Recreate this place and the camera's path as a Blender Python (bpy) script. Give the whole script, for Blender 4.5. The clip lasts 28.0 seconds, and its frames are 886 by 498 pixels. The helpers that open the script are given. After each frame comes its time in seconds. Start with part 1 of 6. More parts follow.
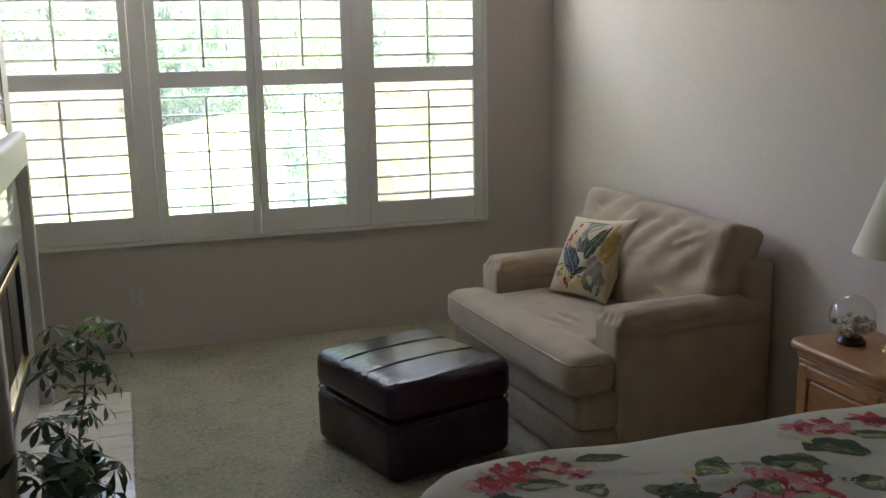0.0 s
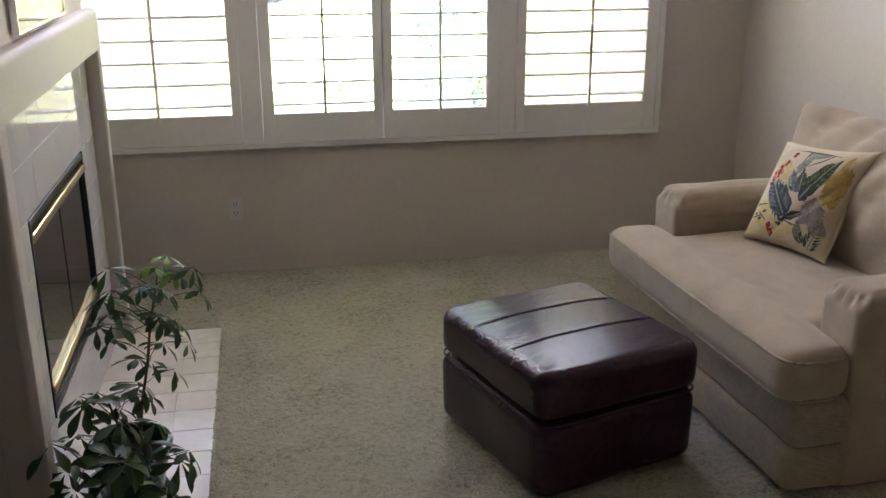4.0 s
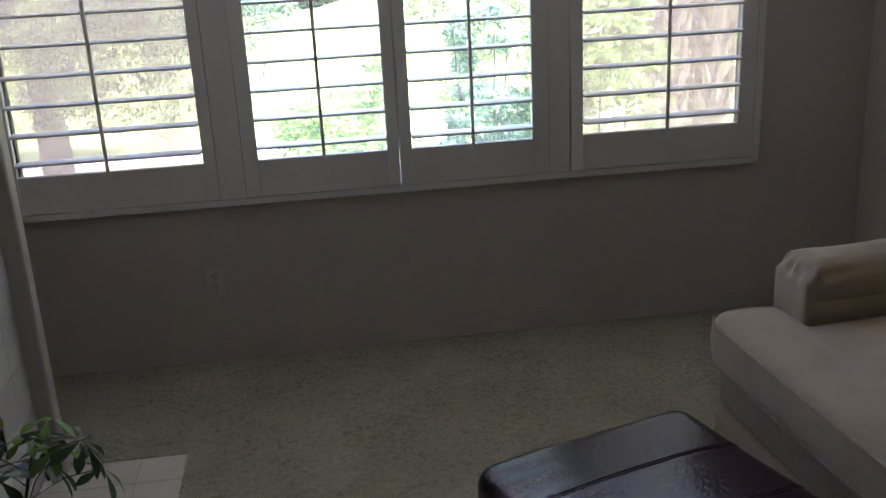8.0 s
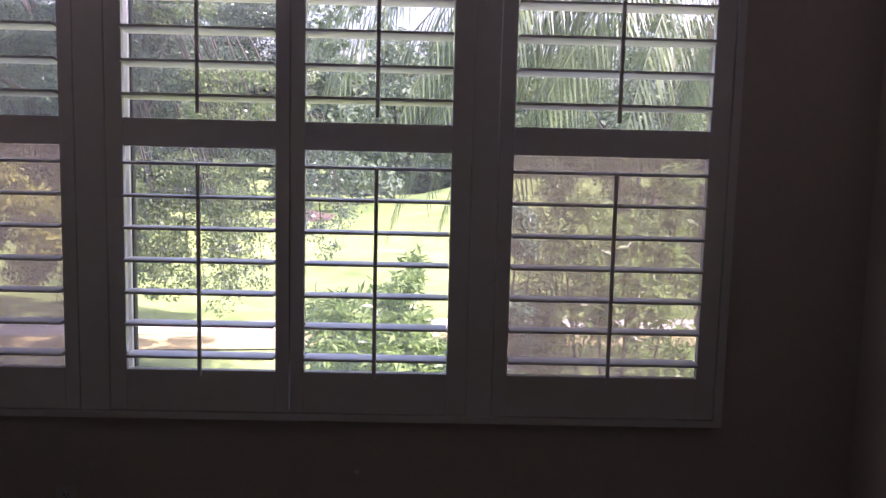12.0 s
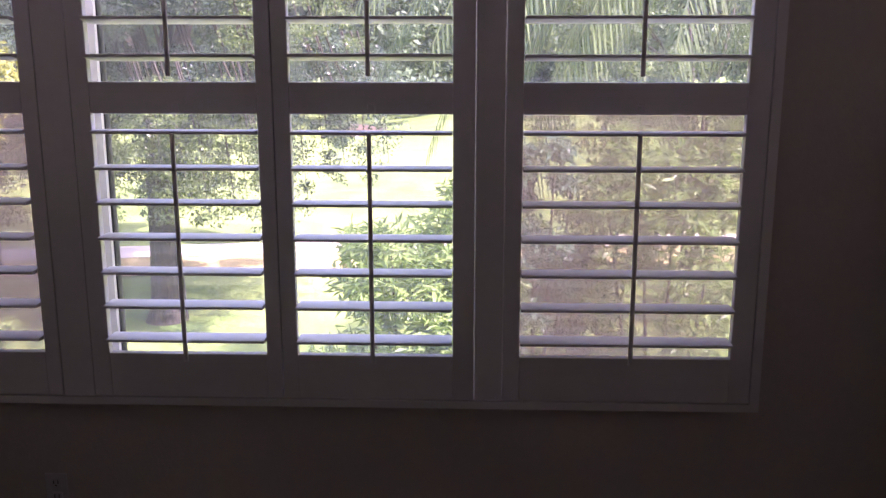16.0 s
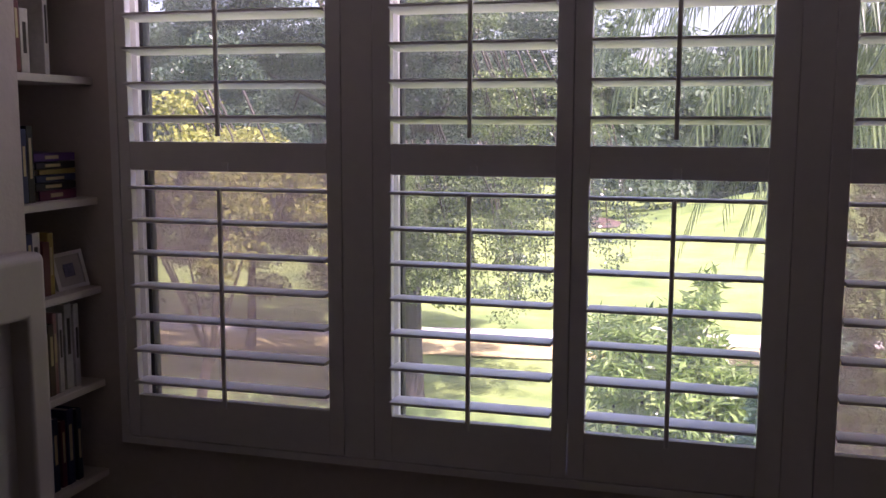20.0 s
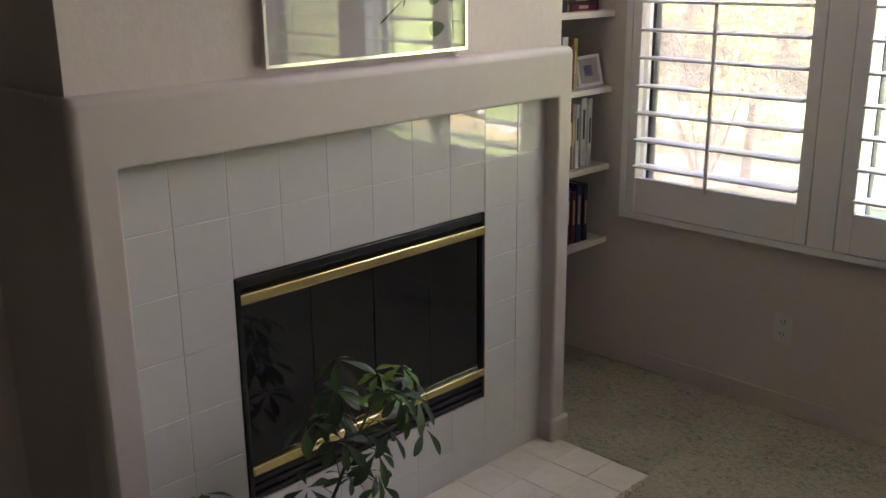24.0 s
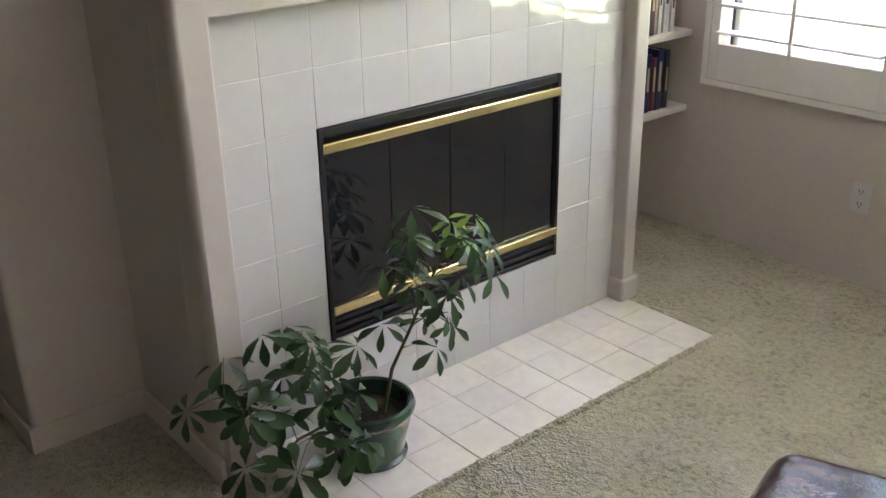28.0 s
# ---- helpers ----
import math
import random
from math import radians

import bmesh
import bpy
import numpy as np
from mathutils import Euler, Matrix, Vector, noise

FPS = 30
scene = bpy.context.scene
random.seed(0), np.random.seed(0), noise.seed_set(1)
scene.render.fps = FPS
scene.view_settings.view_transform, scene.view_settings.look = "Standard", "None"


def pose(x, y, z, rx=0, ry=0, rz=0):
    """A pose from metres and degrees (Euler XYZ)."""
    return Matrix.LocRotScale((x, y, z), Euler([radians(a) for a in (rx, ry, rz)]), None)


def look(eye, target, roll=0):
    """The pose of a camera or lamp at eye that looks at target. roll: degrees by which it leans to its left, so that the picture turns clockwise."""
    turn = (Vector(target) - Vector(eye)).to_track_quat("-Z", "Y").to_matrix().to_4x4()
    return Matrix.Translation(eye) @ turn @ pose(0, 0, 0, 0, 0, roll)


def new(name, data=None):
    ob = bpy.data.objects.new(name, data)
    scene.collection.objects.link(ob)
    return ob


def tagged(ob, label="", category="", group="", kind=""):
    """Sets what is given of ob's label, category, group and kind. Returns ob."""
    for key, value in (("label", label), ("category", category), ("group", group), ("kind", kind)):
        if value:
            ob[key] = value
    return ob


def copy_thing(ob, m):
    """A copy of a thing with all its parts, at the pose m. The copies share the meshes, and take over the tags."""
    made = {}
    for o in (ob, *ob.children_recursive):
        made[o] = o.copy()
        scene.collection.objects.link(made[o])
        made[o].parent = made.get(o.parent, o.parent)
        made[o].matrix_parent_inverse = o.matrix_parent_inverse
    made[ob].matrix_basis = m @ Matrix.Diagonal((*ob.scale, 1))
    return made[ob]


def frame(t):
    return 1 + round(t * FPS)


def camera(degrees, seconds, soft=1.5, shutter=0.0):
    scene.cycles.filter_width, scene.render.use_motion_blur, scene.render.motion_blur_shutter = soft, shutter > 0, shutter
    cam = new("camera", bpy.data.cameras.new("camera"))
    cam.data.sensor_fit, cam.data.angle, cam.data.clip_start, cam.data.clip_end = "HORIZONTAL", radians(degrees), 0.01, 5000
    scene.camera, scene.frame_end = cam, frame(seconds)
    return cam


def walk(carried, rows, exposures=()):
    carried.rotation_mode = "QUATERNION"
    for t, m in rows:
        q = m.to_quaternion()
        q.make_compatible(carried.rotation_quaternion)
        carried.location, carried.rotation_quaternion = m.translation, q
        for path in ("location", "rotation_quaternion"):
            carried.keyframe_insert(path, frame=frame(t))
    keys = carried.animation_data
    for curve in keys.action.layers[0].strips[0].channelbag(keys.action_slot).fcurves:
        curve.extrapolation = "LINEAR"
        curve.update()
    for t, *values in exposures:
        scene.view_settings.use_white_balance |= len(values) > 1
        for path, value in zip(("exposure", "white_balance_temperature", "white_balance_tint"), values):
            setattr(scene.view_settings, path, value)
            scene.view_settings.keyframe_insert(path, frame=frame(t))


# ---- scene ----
cam = camera(48.94, 28.0)
PATH = [
    (0, (-0.775, -5.786, 1.706), (-0.166, -3.923, 1.309), -0.99),
    (0.5, (-0.764, -5.681, 1.672), (-0.294, -3.780, 1.266), -0.73),
    (1, (-0.755, -5.567, 1.641), (-0.413, -3.646, 1.202), -0.90),
    (1.5, (-0.774, -5.441, 1.632), (-0.395, -3.542, 1.129), -0.88),
    (2, (-0.776, -5.317, 1.656), (-0.236, -3.479, 1.084), 0.03),
    (2.5, (-0.729, -5.179, 1.670), (-0.234, -3.335, 1.075), -0.27),
    (3, (-0.668, -5.034, 1.676), (-0.250, -3.173, 1.076), -0.62),
    (3.5, (-0.619, -4.895, 1.684), (-0.263, -3.027, 1.065), -0.42),
    (5.5, (-0.540, -4.277, 1.625), (-0.208, -2.413, 0.981), 0.09),
    (6, (-0.486, -4.141, 1.626), (-0.172, -2.272, 0.987), -0.20),
    (6.5, (-0.439, -3.988, 1.615), (-0.140, -2.116, 0.978), -0.84),
    (7, (-0.400, -3.850, 1.610), (-0.119, -1.976, 0.972), -1.74),
    (7.5, (-0.364, -3.731, 1.616), (-0.107, -1.855, 0.970), -2.57),
    (8, (-0.327, -3.620, 1.613), (-0.089, -1.738, 0.977), -2.89),
    (8.5, (-0.273, -3.514, 1.609), (-0.051, -1.613, 1.030), -2.86),
    (9, (-0.227, -3.402, 1.623), (-0.002, -1.474, 1.140), -1.74),
    (9.5, (-0.156, -3.305, 1.643), (0.059, -1.354, 1.259), -0.79),
    (10, (-0.041, -3.222, 1.626), (0.149, -1.251, 1.346), 0.09),
    (10.5, (0.074, -3.190, 1.640), (0.227, -1.211, 1.398), 0.85),
    (11, (0.166, -3.130, 1.661), (0.301, -1.150, 1.418), 1.28),
    (11.5, (0.312, -3.139, 1.639), (0.392, -1.156, 1.393), 1.41),
    (12, (0.406, -3.135, 1.636), (0.453, -1.153, 1.374), 1.40),
    (12.5, (0.514, -3.098, 1.687), (0.508, -1.123, 1.371), 1.19),
    (14.5, (0.577, -2.942, 1.680), (0.536, -0.979, 1.298), 1.23),
    (15, (0.576, -2.910, 1.712), (0.531, -0.953, 1.304), 0.69),
    (15.5, (0.579, -2.850, 1.744), (0.521, -0.898, 1.314), 0.30),
    (16, (0.570, -2.793, 1.778), (0.502, -0.845, 1.331), -0.02),
    (16.5, (0.552, -2.734, 1.762), (0.469, -0.781, 1.338), -0.12),
    (17, (0.551, -2.688, 1.735), (0.430, -0.729, 1.355), 0.14),
    (17.5, (0.509, -2.677, 1.664), (0.355, -0.705, 1.365), 0.71),
    (18, (0.399, -2.671, 1.680), (0.239, -0.697, 1.401), 0.81),
    (18.5, (0.316, -2.656, 1.660), (0.123, -0.679, 1.423), 0.73),
    (19, (0.297, -2.655, 1.650), (0.022, -0.686, 1.434), 0.70),
    (19.5, (0.316, -2.668, 1.662), (-0.077, -0.720, 1.435), 0.49),
    (20, (0.363, -2.700, 1.688), (-0.168, -0.790, 1.427), 0.18),
    (20.5, (0.434, -2.752, 1.671), (-0.253, -0.895, 1.390), 0.06),
    (21, (0.501, -2.798, 1.679), (-0.336, -1.012, 1.351), -0.29),
    (21.5, (0.586, -2.850, 1.660), (-0.403, -1.149, 1.301), -0.54),
    (22, (0.626, -2.910, 1.640), (-0.484, -1.294, 1.249), -0.69),
    (22.5, (0.651, -2.989, 1.638), (-0.551, -1.451, 1.202), -0.74),
    (24.5, (0.693, -3.246, 1.626), (-0.679, -1.926, 1.015), -0.40),
    (25, (0.698, -3.262, 1.626), (-0.695, -1.984, 0.972), -0.34),
    (25.5, (0.725, -3.274, 1.618), (-0.687, -2.033, 0.935), -0.64),
    (26, (0.755, -3.271, 1.611), (-0.669, -2.061, 0.899), -0.76),
    (26.5, (0.784, -3.268, 1.601), (-0.642, -2.076, 0.862), -0.85),
    (27, (0.787, -3.271, 1.590), (-0.629, -2.085, 0.824), -0.93),
    (27.5, (0.796, -3.271, 1.589), (-0.615, -2.090, 0.805), -0.95),
    (28, (0.806, -3.269, 1.592), (-0.603, -2.093, 0.800), -1.04),
]
EXPOSURES = [(0, 4.88, 6150, 21), (1, 4.78, 6350, 27), (2, 4.9, 6450, 30), (3, 5.25, 6360, 29), (3.5, 5.3, 6360, 29), (5.5, 5.3, 6450, 28), (6, 4.72, 6400, 26), (7, 4.62, 6080, 24), (8, 3.97, 5800, 29), (9, 3.18, 5620, 37), (10, 2.78, 5780, 47), (11, 2.5, 5920, 49),
             (12, 2.3, 6070, 53), (15, 2.65, 6150, 57), (16, 2.68, 6150, 59), (17, 2.65, 6150, 58), (18, 2.40, 6200, 56), (19, 2.15, 6230, 55), (20, 2.1, 6280, 55), (21, 2.02, 6300, 51), (22, 2.8, 6250, 50), (22.5, 3.15, 6300, 48), (24.5, 5.1, 6550, 30), (25, 5.5, 6480, 32), (26, 5.72, 6430, 30), (27, 5.87, 6340, 28), (28, 6.0, 6200, 27)]
walk(cam, [(t, look(eye, target, roll)) for t, eye, target, roll in PATH], EXPOSURES)

# ---- daylight ----
SUN_ELEVATION, SUN_AZIMUTH = 54, 116      # degrees; azimuth clockwise from +y
world = bpy.data.worlds.new("world")
scene.world = world
world.use_nodes = True
wn = world.node_tree.nodes
sky = wn.new("ShaderNodeTexSky")
sky.sky_type = "NISHITA"
sky.sun_disc = False
sky.dust_density, sky.air_density = 4.0, 1.0
sky.sun_elevation, sky.sun_rotation = radians(SUN_ELEVATION), radians(SUN_AZIMUTH)
wn["Background"].inputs["Strength"].default_value = 0.15
world.node_tree.links.new(sky.outputs["Color"], wn["Background"].inputs["Color"])
sun = new("sun", bpy.data.lights.new("sun", "SUN"))
sun.data.energy, sun.data.angle, sun.data.color = 4.8, radians(0.5), (1.0, 0.95, 0.87)
az, el = radians(SUN_AZIMUTH), radians(SUN_ELEVATION)
sun.matrix_basis = look((math.sin(az) * math.cos(el) * 40, math.cos(az) * math.cos(el) * 40, math.sin(el) * 40), (0, 0, 0))
# added area lamp, out of view in the window's top, stands in for sky light
skylight = new("window_skylight", bpy.data.lights.new("window_skylight", "AREA"))
skylight.data.shape, skylight.data.size, skylight.data.size_y = "RECTANGLE", 2.7, 0.33
skylight.data.energy, skylight.data.color = 3.0, (1.0, 0.97, 0.97)
skylight.matrix_basis = look((-0.025, 0.10, 2.255), (-0.025, -1.0, 1.0))


# ---- materials ----
def mat(name, base, rough=0.6, vary=0.1, scale=3.0, fine=60.0, bump=0.0, bump_scale=200.0, metal=0.0, spec=0.5, tint=None,
        per_object=0.0, coat=0.0, sheen=0.0, trans=0.0, stretch=None, rough_relief=False):
    """A painted, woven or fired surface: base colour varied at two scales, with fine relief."""
    m = bpy.data.materials.new(name)
    m.use_nodes = True
    n, l = m.node_tree.nodes, m.node_tree.links
    b = n["Principled BSDF"]
    b.inputs["Roughness"].default_value, b.inputs["Metallic"].default_value = rough, metal
    b.inputs["Specular IOR Level"].default_value = spec
    b.inputs["Coat Weight"].default_value, b.inputs["Sheen Weight"].default_value = coat, sheen
    b.inputs["Transmission Weight"].default_value = trans
    geo = n.new("ShaderNodeNewGeometry")
    pos = geo.outputs["Position"]
    if stretch:
        mp = n.new("ShaderNodeMapping")
        mp.inputs["Scale"].default_value = stretch
        l.new(pos, mp.inputs["Vector"])
        pos = mp.outputs["Vector"]
    big, small = n.new("ShaderNodeTexNoise"), n.new("ShaderNodeTexNoise")
    for tex, s, d in ((big, scale, 3), (small, fine, 4)):
        tex.inputs["Scale"].default_value, tex.inputs["Detail"].default_value = s, d
        l.new(pos, tex.inputs["Vector"])
    add = n.new("ShaderNodeMath")
    add.operation = "ADD"
    l.new(big.outputs["Fac"], add.inputs[0])
    l.new(small.outputs["Fac"], add.inputs[1])
    last = add.outputs[0]
    if per_object:
        info, mul, add2 = n.new("ShaderNodeObjectInfo"), n.new("ShaderNodeMath"), n.new("ShaderNodeMath")
        mul.operation, add2.operation = "MULTIPLY_ADD", "ADD"
        mul.inputs[1].default_value, mul.inputs[2].default_value = per_object, -per_object / 2
        l.new(info.outputs["Random"], mul.inputs[0])
        l.new(last, add2.inputs[0])
        l.new(mul.outputs[0], add2.inputs[1])
        last = add2.outputs[0]
    ramp = n.new("ShaderNodeValToRGB")
    lo = [c * (1 - vary) for c in base]
    hi = [min(1, c * (1 + vary)) for c in (tint or base)]
    ramp.color_ramp.elements[0].position, ramp.color_ramp.elements[1].position = 0.35, 0.65
    half = n.new("ShaderNodeMath")
    half.operation = "MULTIPLY"
    half.inputs[1].default_value = 0.5
    l.new(last, half.inputs[0])
    ramp.color_ramp.elements[0].color, ramp.color_ramp.elements[1].color = (*lo, 1), (*hi, 1)
    l.new(half.outputs[0], ramp.inputs["Fac"])
    l.new(ramp.outputs["Color"], b.inputs["Base Color"])
    if bump:
        relief, bp = n.new("ShaderNodeTexNoise"), n.new("ShaderNodeBump")
        relief.inputs["Scale"].default_value, relief.inputs["Detail"].default_value = bump_scale, 3
        l.new(pos, relief.inputs["Vector"])
        bp.inputs["Strength"].default_value, bp.inputs["Distance"].default_value = bump, 0.4 / bump_scale
        if rough_relief:              # tufted pile
            relief.inputs["Detail"].default_value, relief.inputs["Roughness"].default_value, relief.inputs["Distortion"].default_value = 5, 0.65, 0.8
            bp.inputs["Distance"].default_value = 0.02
        l.new(relief.outputs["Fac"], bp.inputs["Height"])
        l.new(bp.outputs["Normal"], b.inputs["Normal"])
    return m


def pane_mat(name, tint=(0.95, 0.97, 0.96), gloss=1.0, dust=0.0):
    """Clear thin glass: lets light straight through, mirrors by Fresnel; dust on it scatters the daylight."""
    m = bpy.data.materials.new(name)
    m.use_nodes = True
    n, l = m.node_tree.nodes, m.node_tree.links
    n.remove(n["Principled BSDF"])
    t, g, mix, lw, pw, ma = (n.new("ShaderNode" + k) for k in ("BsdfTransparent", "BsdfGlossy", "MixShader", "LayerWeight", "Math", "Math"))
    t.inputs["Color"].default_value = (*tint, 1)
    g.inputs["Roughness"].default_value = 0.02
    pw.operation, ma.operation = "POWER", "MULTIPLY_ADD"
    pw.inputs[1].default_value, ma.inputs[1].default_value, ma.inputs[2].default_value = 4.0, 0.8 * gloss, 0.045 * gloss
    l.new(lw.outputs["Facing"], pw.inputs[0])
    l.new(pw.outputs[0], ma.inputs[0])
    l.new(ma.outputs[0], mix.inputs[0])
    l.new(t.outputs[0], mix.inputs[1])
    l.new(g.outputs[0], mix.inputs[2])
    last = mix.outputs[0]
    if dust:
        film, veil, blot, amount = (n.new("ShaderNode" + k) for k in ("BsdfTranslucent", "MixShader", "TexNoise", "MapRange"))
        film.inputs["Color"].default_value = (0.82, 0.80, 0.76, 1)
        blot.inputs["Scale"].default_value, blot.inputs["Detail"].default_value = 2.5, 3
        amount.inputs["From Min"].default_value, amount.inputs["From Max"].default_value = 0.3, 0.7
        amount.inputs["To Min"].default_value, amount.inputs["To Max"].default_value = dust * 0.6, dust * 1.4
        l.new(blot.outputs["Fac"], amount.inputs["Value"])
        l.new(amount.outputs[0], veil.inputs[0])
        l.new(last, veil.inputs[1])
        l.new(film.outputs[0], veil.inputs[2])
        last = veil.outputs[0]
    l.new(last, n["Material Output"].inputs["Surface"])
    return m


def mesh_mat(name, colour, cover):
    """Woven insect screen, too fine to see its threads: part thread, part gap."""
    m = bpy.data.materials.new(name)
    m.use_nodes = True
    n, l = m.node_tree.nodes, m.node_tree.links
    b = n["Principled BSDF"]
    b.inputs["Base Color"].default_value, b.inputs["Roughness"].default_value = (*colour, 1), 0.7
    t, mix, tl, mix2 = (n.new("ShaderNode" + k) for k in ("BsdfTransparent", "MixShader", "BsdfTranslucent", "MixShader"))
    tl.inputs["Color"].default_value = (*colour, 1)
    mix2.inputs[0].default_value = 0.6
    l.new(b.outputs[0], mix2.inputs[1])
    l.new(tl.outputs[0], mix2.inputs[2])
    tex = n.new("ShaderNodeTexNoise")
    tex.inputs["Scale"].default_value = 5
    rng = n.new("ShaderNodeMapRange")
    rng.inputs["To Min"].default_value, rng.inputs["To Max"].default_value = cover - 0.04, cover + 0.04
    l.new(tex.outputs["Fac"], rng.inputs["Value"])
    l.new(rng.outputs[0], mix.inputs[0])
    l.new(t.outputs[0], mix.inputs[1])
    l.new(mix2.outputs[0], mix.inputs[2])
    l.new(mix.outputs[0], n["Material Output"].inputs["Surface"])
    return m


def leaf_mat(name, dark, light, rough=0.45, glow=0.35):
    """Leaves: each leaf its own shade, light coming through the blade."""
    m = bpy.data.materials.new(name)
    m.use_nodes = True
    n, l = m.node_tree.nodes, m.node_tree.links
    b = n["Principled BSDF"]
    b.inputs["Roughness"].default_value = rough
    geo, ramp = n.new("ShaderNodeNewGeometry"), n.new("ShaderNodeValToRGB")
    ramp.color_ramp.elements[0].color, ramp.color_ramp.elements[1].color = (*dark, 1), (*light, 1)
    l.new(geo.outputs["Random Per Island"], ramp.inputs["Fac"])
    l.new(ramp.outputs["Color"], b.inputs["Base Color"])
    tl, mix = n.new("ShaderNodeBsdfTranslucent"), n.new("ShaderNodeMixShader")
    l.new(ramp.outputs["Color"], tl.inputs["Color"])
    mix.inputs[0].default_value = glow
    l.new(b.outputs[0], mix.inputs[1])
    l.new(tl.outputs[0], mix.inputs[2])
    l.new(mix.outputs[0], n["Material Output"].inputs["Surface"])
    return m


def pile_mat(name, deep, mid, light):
    """Cut-pile carpet: twisted tufts in uneven clumps, the shade between them put into the colour, trodden lighter and
    darker in broad patches.
    """
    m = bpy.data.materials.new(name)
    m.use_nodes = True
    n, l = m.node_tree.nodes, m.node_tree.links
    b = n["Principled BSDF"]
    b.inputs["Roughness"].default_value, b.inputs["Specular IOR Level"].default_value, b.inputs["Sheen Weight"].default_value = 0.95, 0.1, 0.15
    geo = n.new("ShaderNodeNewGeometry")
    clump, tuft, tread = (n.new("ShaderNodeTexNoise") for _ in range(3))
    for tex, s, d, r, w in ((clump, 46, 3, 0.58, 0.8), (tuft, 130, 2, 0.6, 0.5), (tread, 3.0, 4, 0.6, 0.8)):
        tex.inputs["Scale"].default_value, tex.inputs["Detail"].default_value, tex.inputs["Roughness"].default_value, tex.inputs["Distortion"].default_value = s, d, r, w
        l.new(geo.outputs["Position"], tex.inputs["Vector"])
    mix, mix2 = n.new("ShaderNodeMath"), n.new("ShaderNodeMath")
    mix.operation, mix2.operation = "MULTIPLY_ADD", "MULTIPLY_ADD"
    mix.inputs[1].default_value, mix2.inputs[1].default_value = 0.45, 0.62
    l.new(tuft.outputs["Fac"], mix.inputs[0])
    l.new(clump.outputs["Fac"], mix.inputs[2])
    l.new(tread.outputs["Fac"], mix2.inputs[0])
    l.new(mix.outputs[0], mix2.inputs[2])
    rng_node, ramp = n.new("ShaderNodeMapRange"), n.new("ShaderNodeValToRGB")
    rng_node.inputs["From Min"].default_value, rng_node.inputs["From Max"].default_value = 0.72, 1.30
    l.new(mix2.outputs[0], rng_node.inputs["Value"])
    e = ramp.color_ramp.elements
    # low spots of the pile take the deep tone: painted shade between tufts
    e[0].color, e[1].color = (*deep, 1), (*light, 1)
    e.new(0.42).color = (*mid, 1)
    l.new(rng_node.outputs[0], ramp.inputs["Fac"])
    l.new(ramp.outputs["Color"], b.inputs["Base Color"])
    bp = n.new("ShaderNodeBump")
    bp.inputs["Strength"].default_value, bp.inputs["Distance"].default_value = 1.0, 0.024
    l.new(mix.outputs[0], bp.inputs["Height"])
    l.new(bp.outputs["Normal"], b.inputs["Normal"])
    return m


M_WALL = mat("wall_paint", (0.62, 0.555, 0.50), 0.75, 0.04, 0.8, 40, 0.25, 90)
# for walls out of view: set near-black to weaken the light they bounce back
M_DARKENED_WALL = mat("far_wall_paint", (0.11, 0.095, 0.085), 0.8, 0.05, 0.8, 40, 0.25, 90)
M_CEIL = mat("ceiling_paint", (0.52, 0.50, 0.475), 0.85, 0.03, 1.0, 40, 0.3, 60)
M_MANTEL = mat("mantel_paint", (0.55, 0.50, 0.45), 0.6, 0.03, 1.0, 30, 0.06, 70)
M_TRIM = mat("trim_paint", (0.70, 0.66, 0.60), 0.5, 0.03, 2.0, 50, 0.08, 80)
M_SHUTTER = mat("shutter_paint", (0.80, 0.78, 0.755), 0.5, 0.03, 2.0, 30, 0.05, 60)
M_FRAME = mat("window_vinyl", (0.82, 0.81, 0.79), 0.35, 0.03, 3.0, 50)
M_GASKET = mat("window_gasket", (0.025, 0.025, 0.028), 0.6, 0.2)
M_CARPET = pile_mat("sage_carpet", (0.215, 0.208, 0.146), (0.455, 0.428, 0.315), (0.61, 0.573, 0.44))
M_TILE = mat("glazed_tile", (0.63, 0.615, 0.59), 0.035, 0.025, 4.0, 30, 0.015, 14, spec=0.5, per_object=0.2)
M_HEARTH_TILE = mat("hearth_tile", (0.76, 0.715, 0.66), 0.10, 0.05, 5.0, 30, 0.03, 18, tint=(0.80, 0.75, 0.70), per_object=0.3)
M_GROUT = mat("grout", (0.71, 0.67, 0.615), 0.9, 0.12, 8, 90, 0.4, 200)
M_BLACK = mat("black_steel", (0.012, 0.012, 0.013), 0.45, 0.2, 6, 80, 0.05, 200)
M_DARKGLASS = mat("smoked_glass", (0.016, 0.017, 0.020), 0.06, 0.1, 4, 20, coat=0.45)
M_BRASS = mat("polished_brass", (0.95, 0.78, 0.42), 0.27, 0.06, 8, 60, metal=1.0)
M_TAN = mat("tan_upholstery", (0.43, 0.345, 0.25), 0.9, 0.13, 9, 200, 0.6, 300, spec=0.2, sheen=0.3)
M_TWEED = mat("ribbed_upholstery", (0.41, 0.335, 0.25), 0.9, 0.14, 40, 260, 0.8, 160, spec=0.2, sheen=0.2)
tn, tl_ = M_TWEED.node_tree.nodes, M_TWEED.node_tree.links
rib, rib_map, rib_geo = tn.new("ShaderNodeTexWave"), tn.new("ShaderNodeMapping"), tn.new("ShaderNodeNewGeometry")
rib_map.inputs["Rotation"].default_value = (radians(52), 0, 0)
rib.bands_direction = "Z"
rib.inputs["Scale"].default_value, rib.inputs["Distortion"].default_value, rib.inputs["Detail"].default_value, rib.inputs["Detail Scale"].default_value = 60, 2.0, 1, 0.6
tl_.new(rib_geo.outputs["Position"], rib_map.inputs["Vector"])
tl_.new(rib_map.outputs["Vector"], rib.inputs["Vector"])
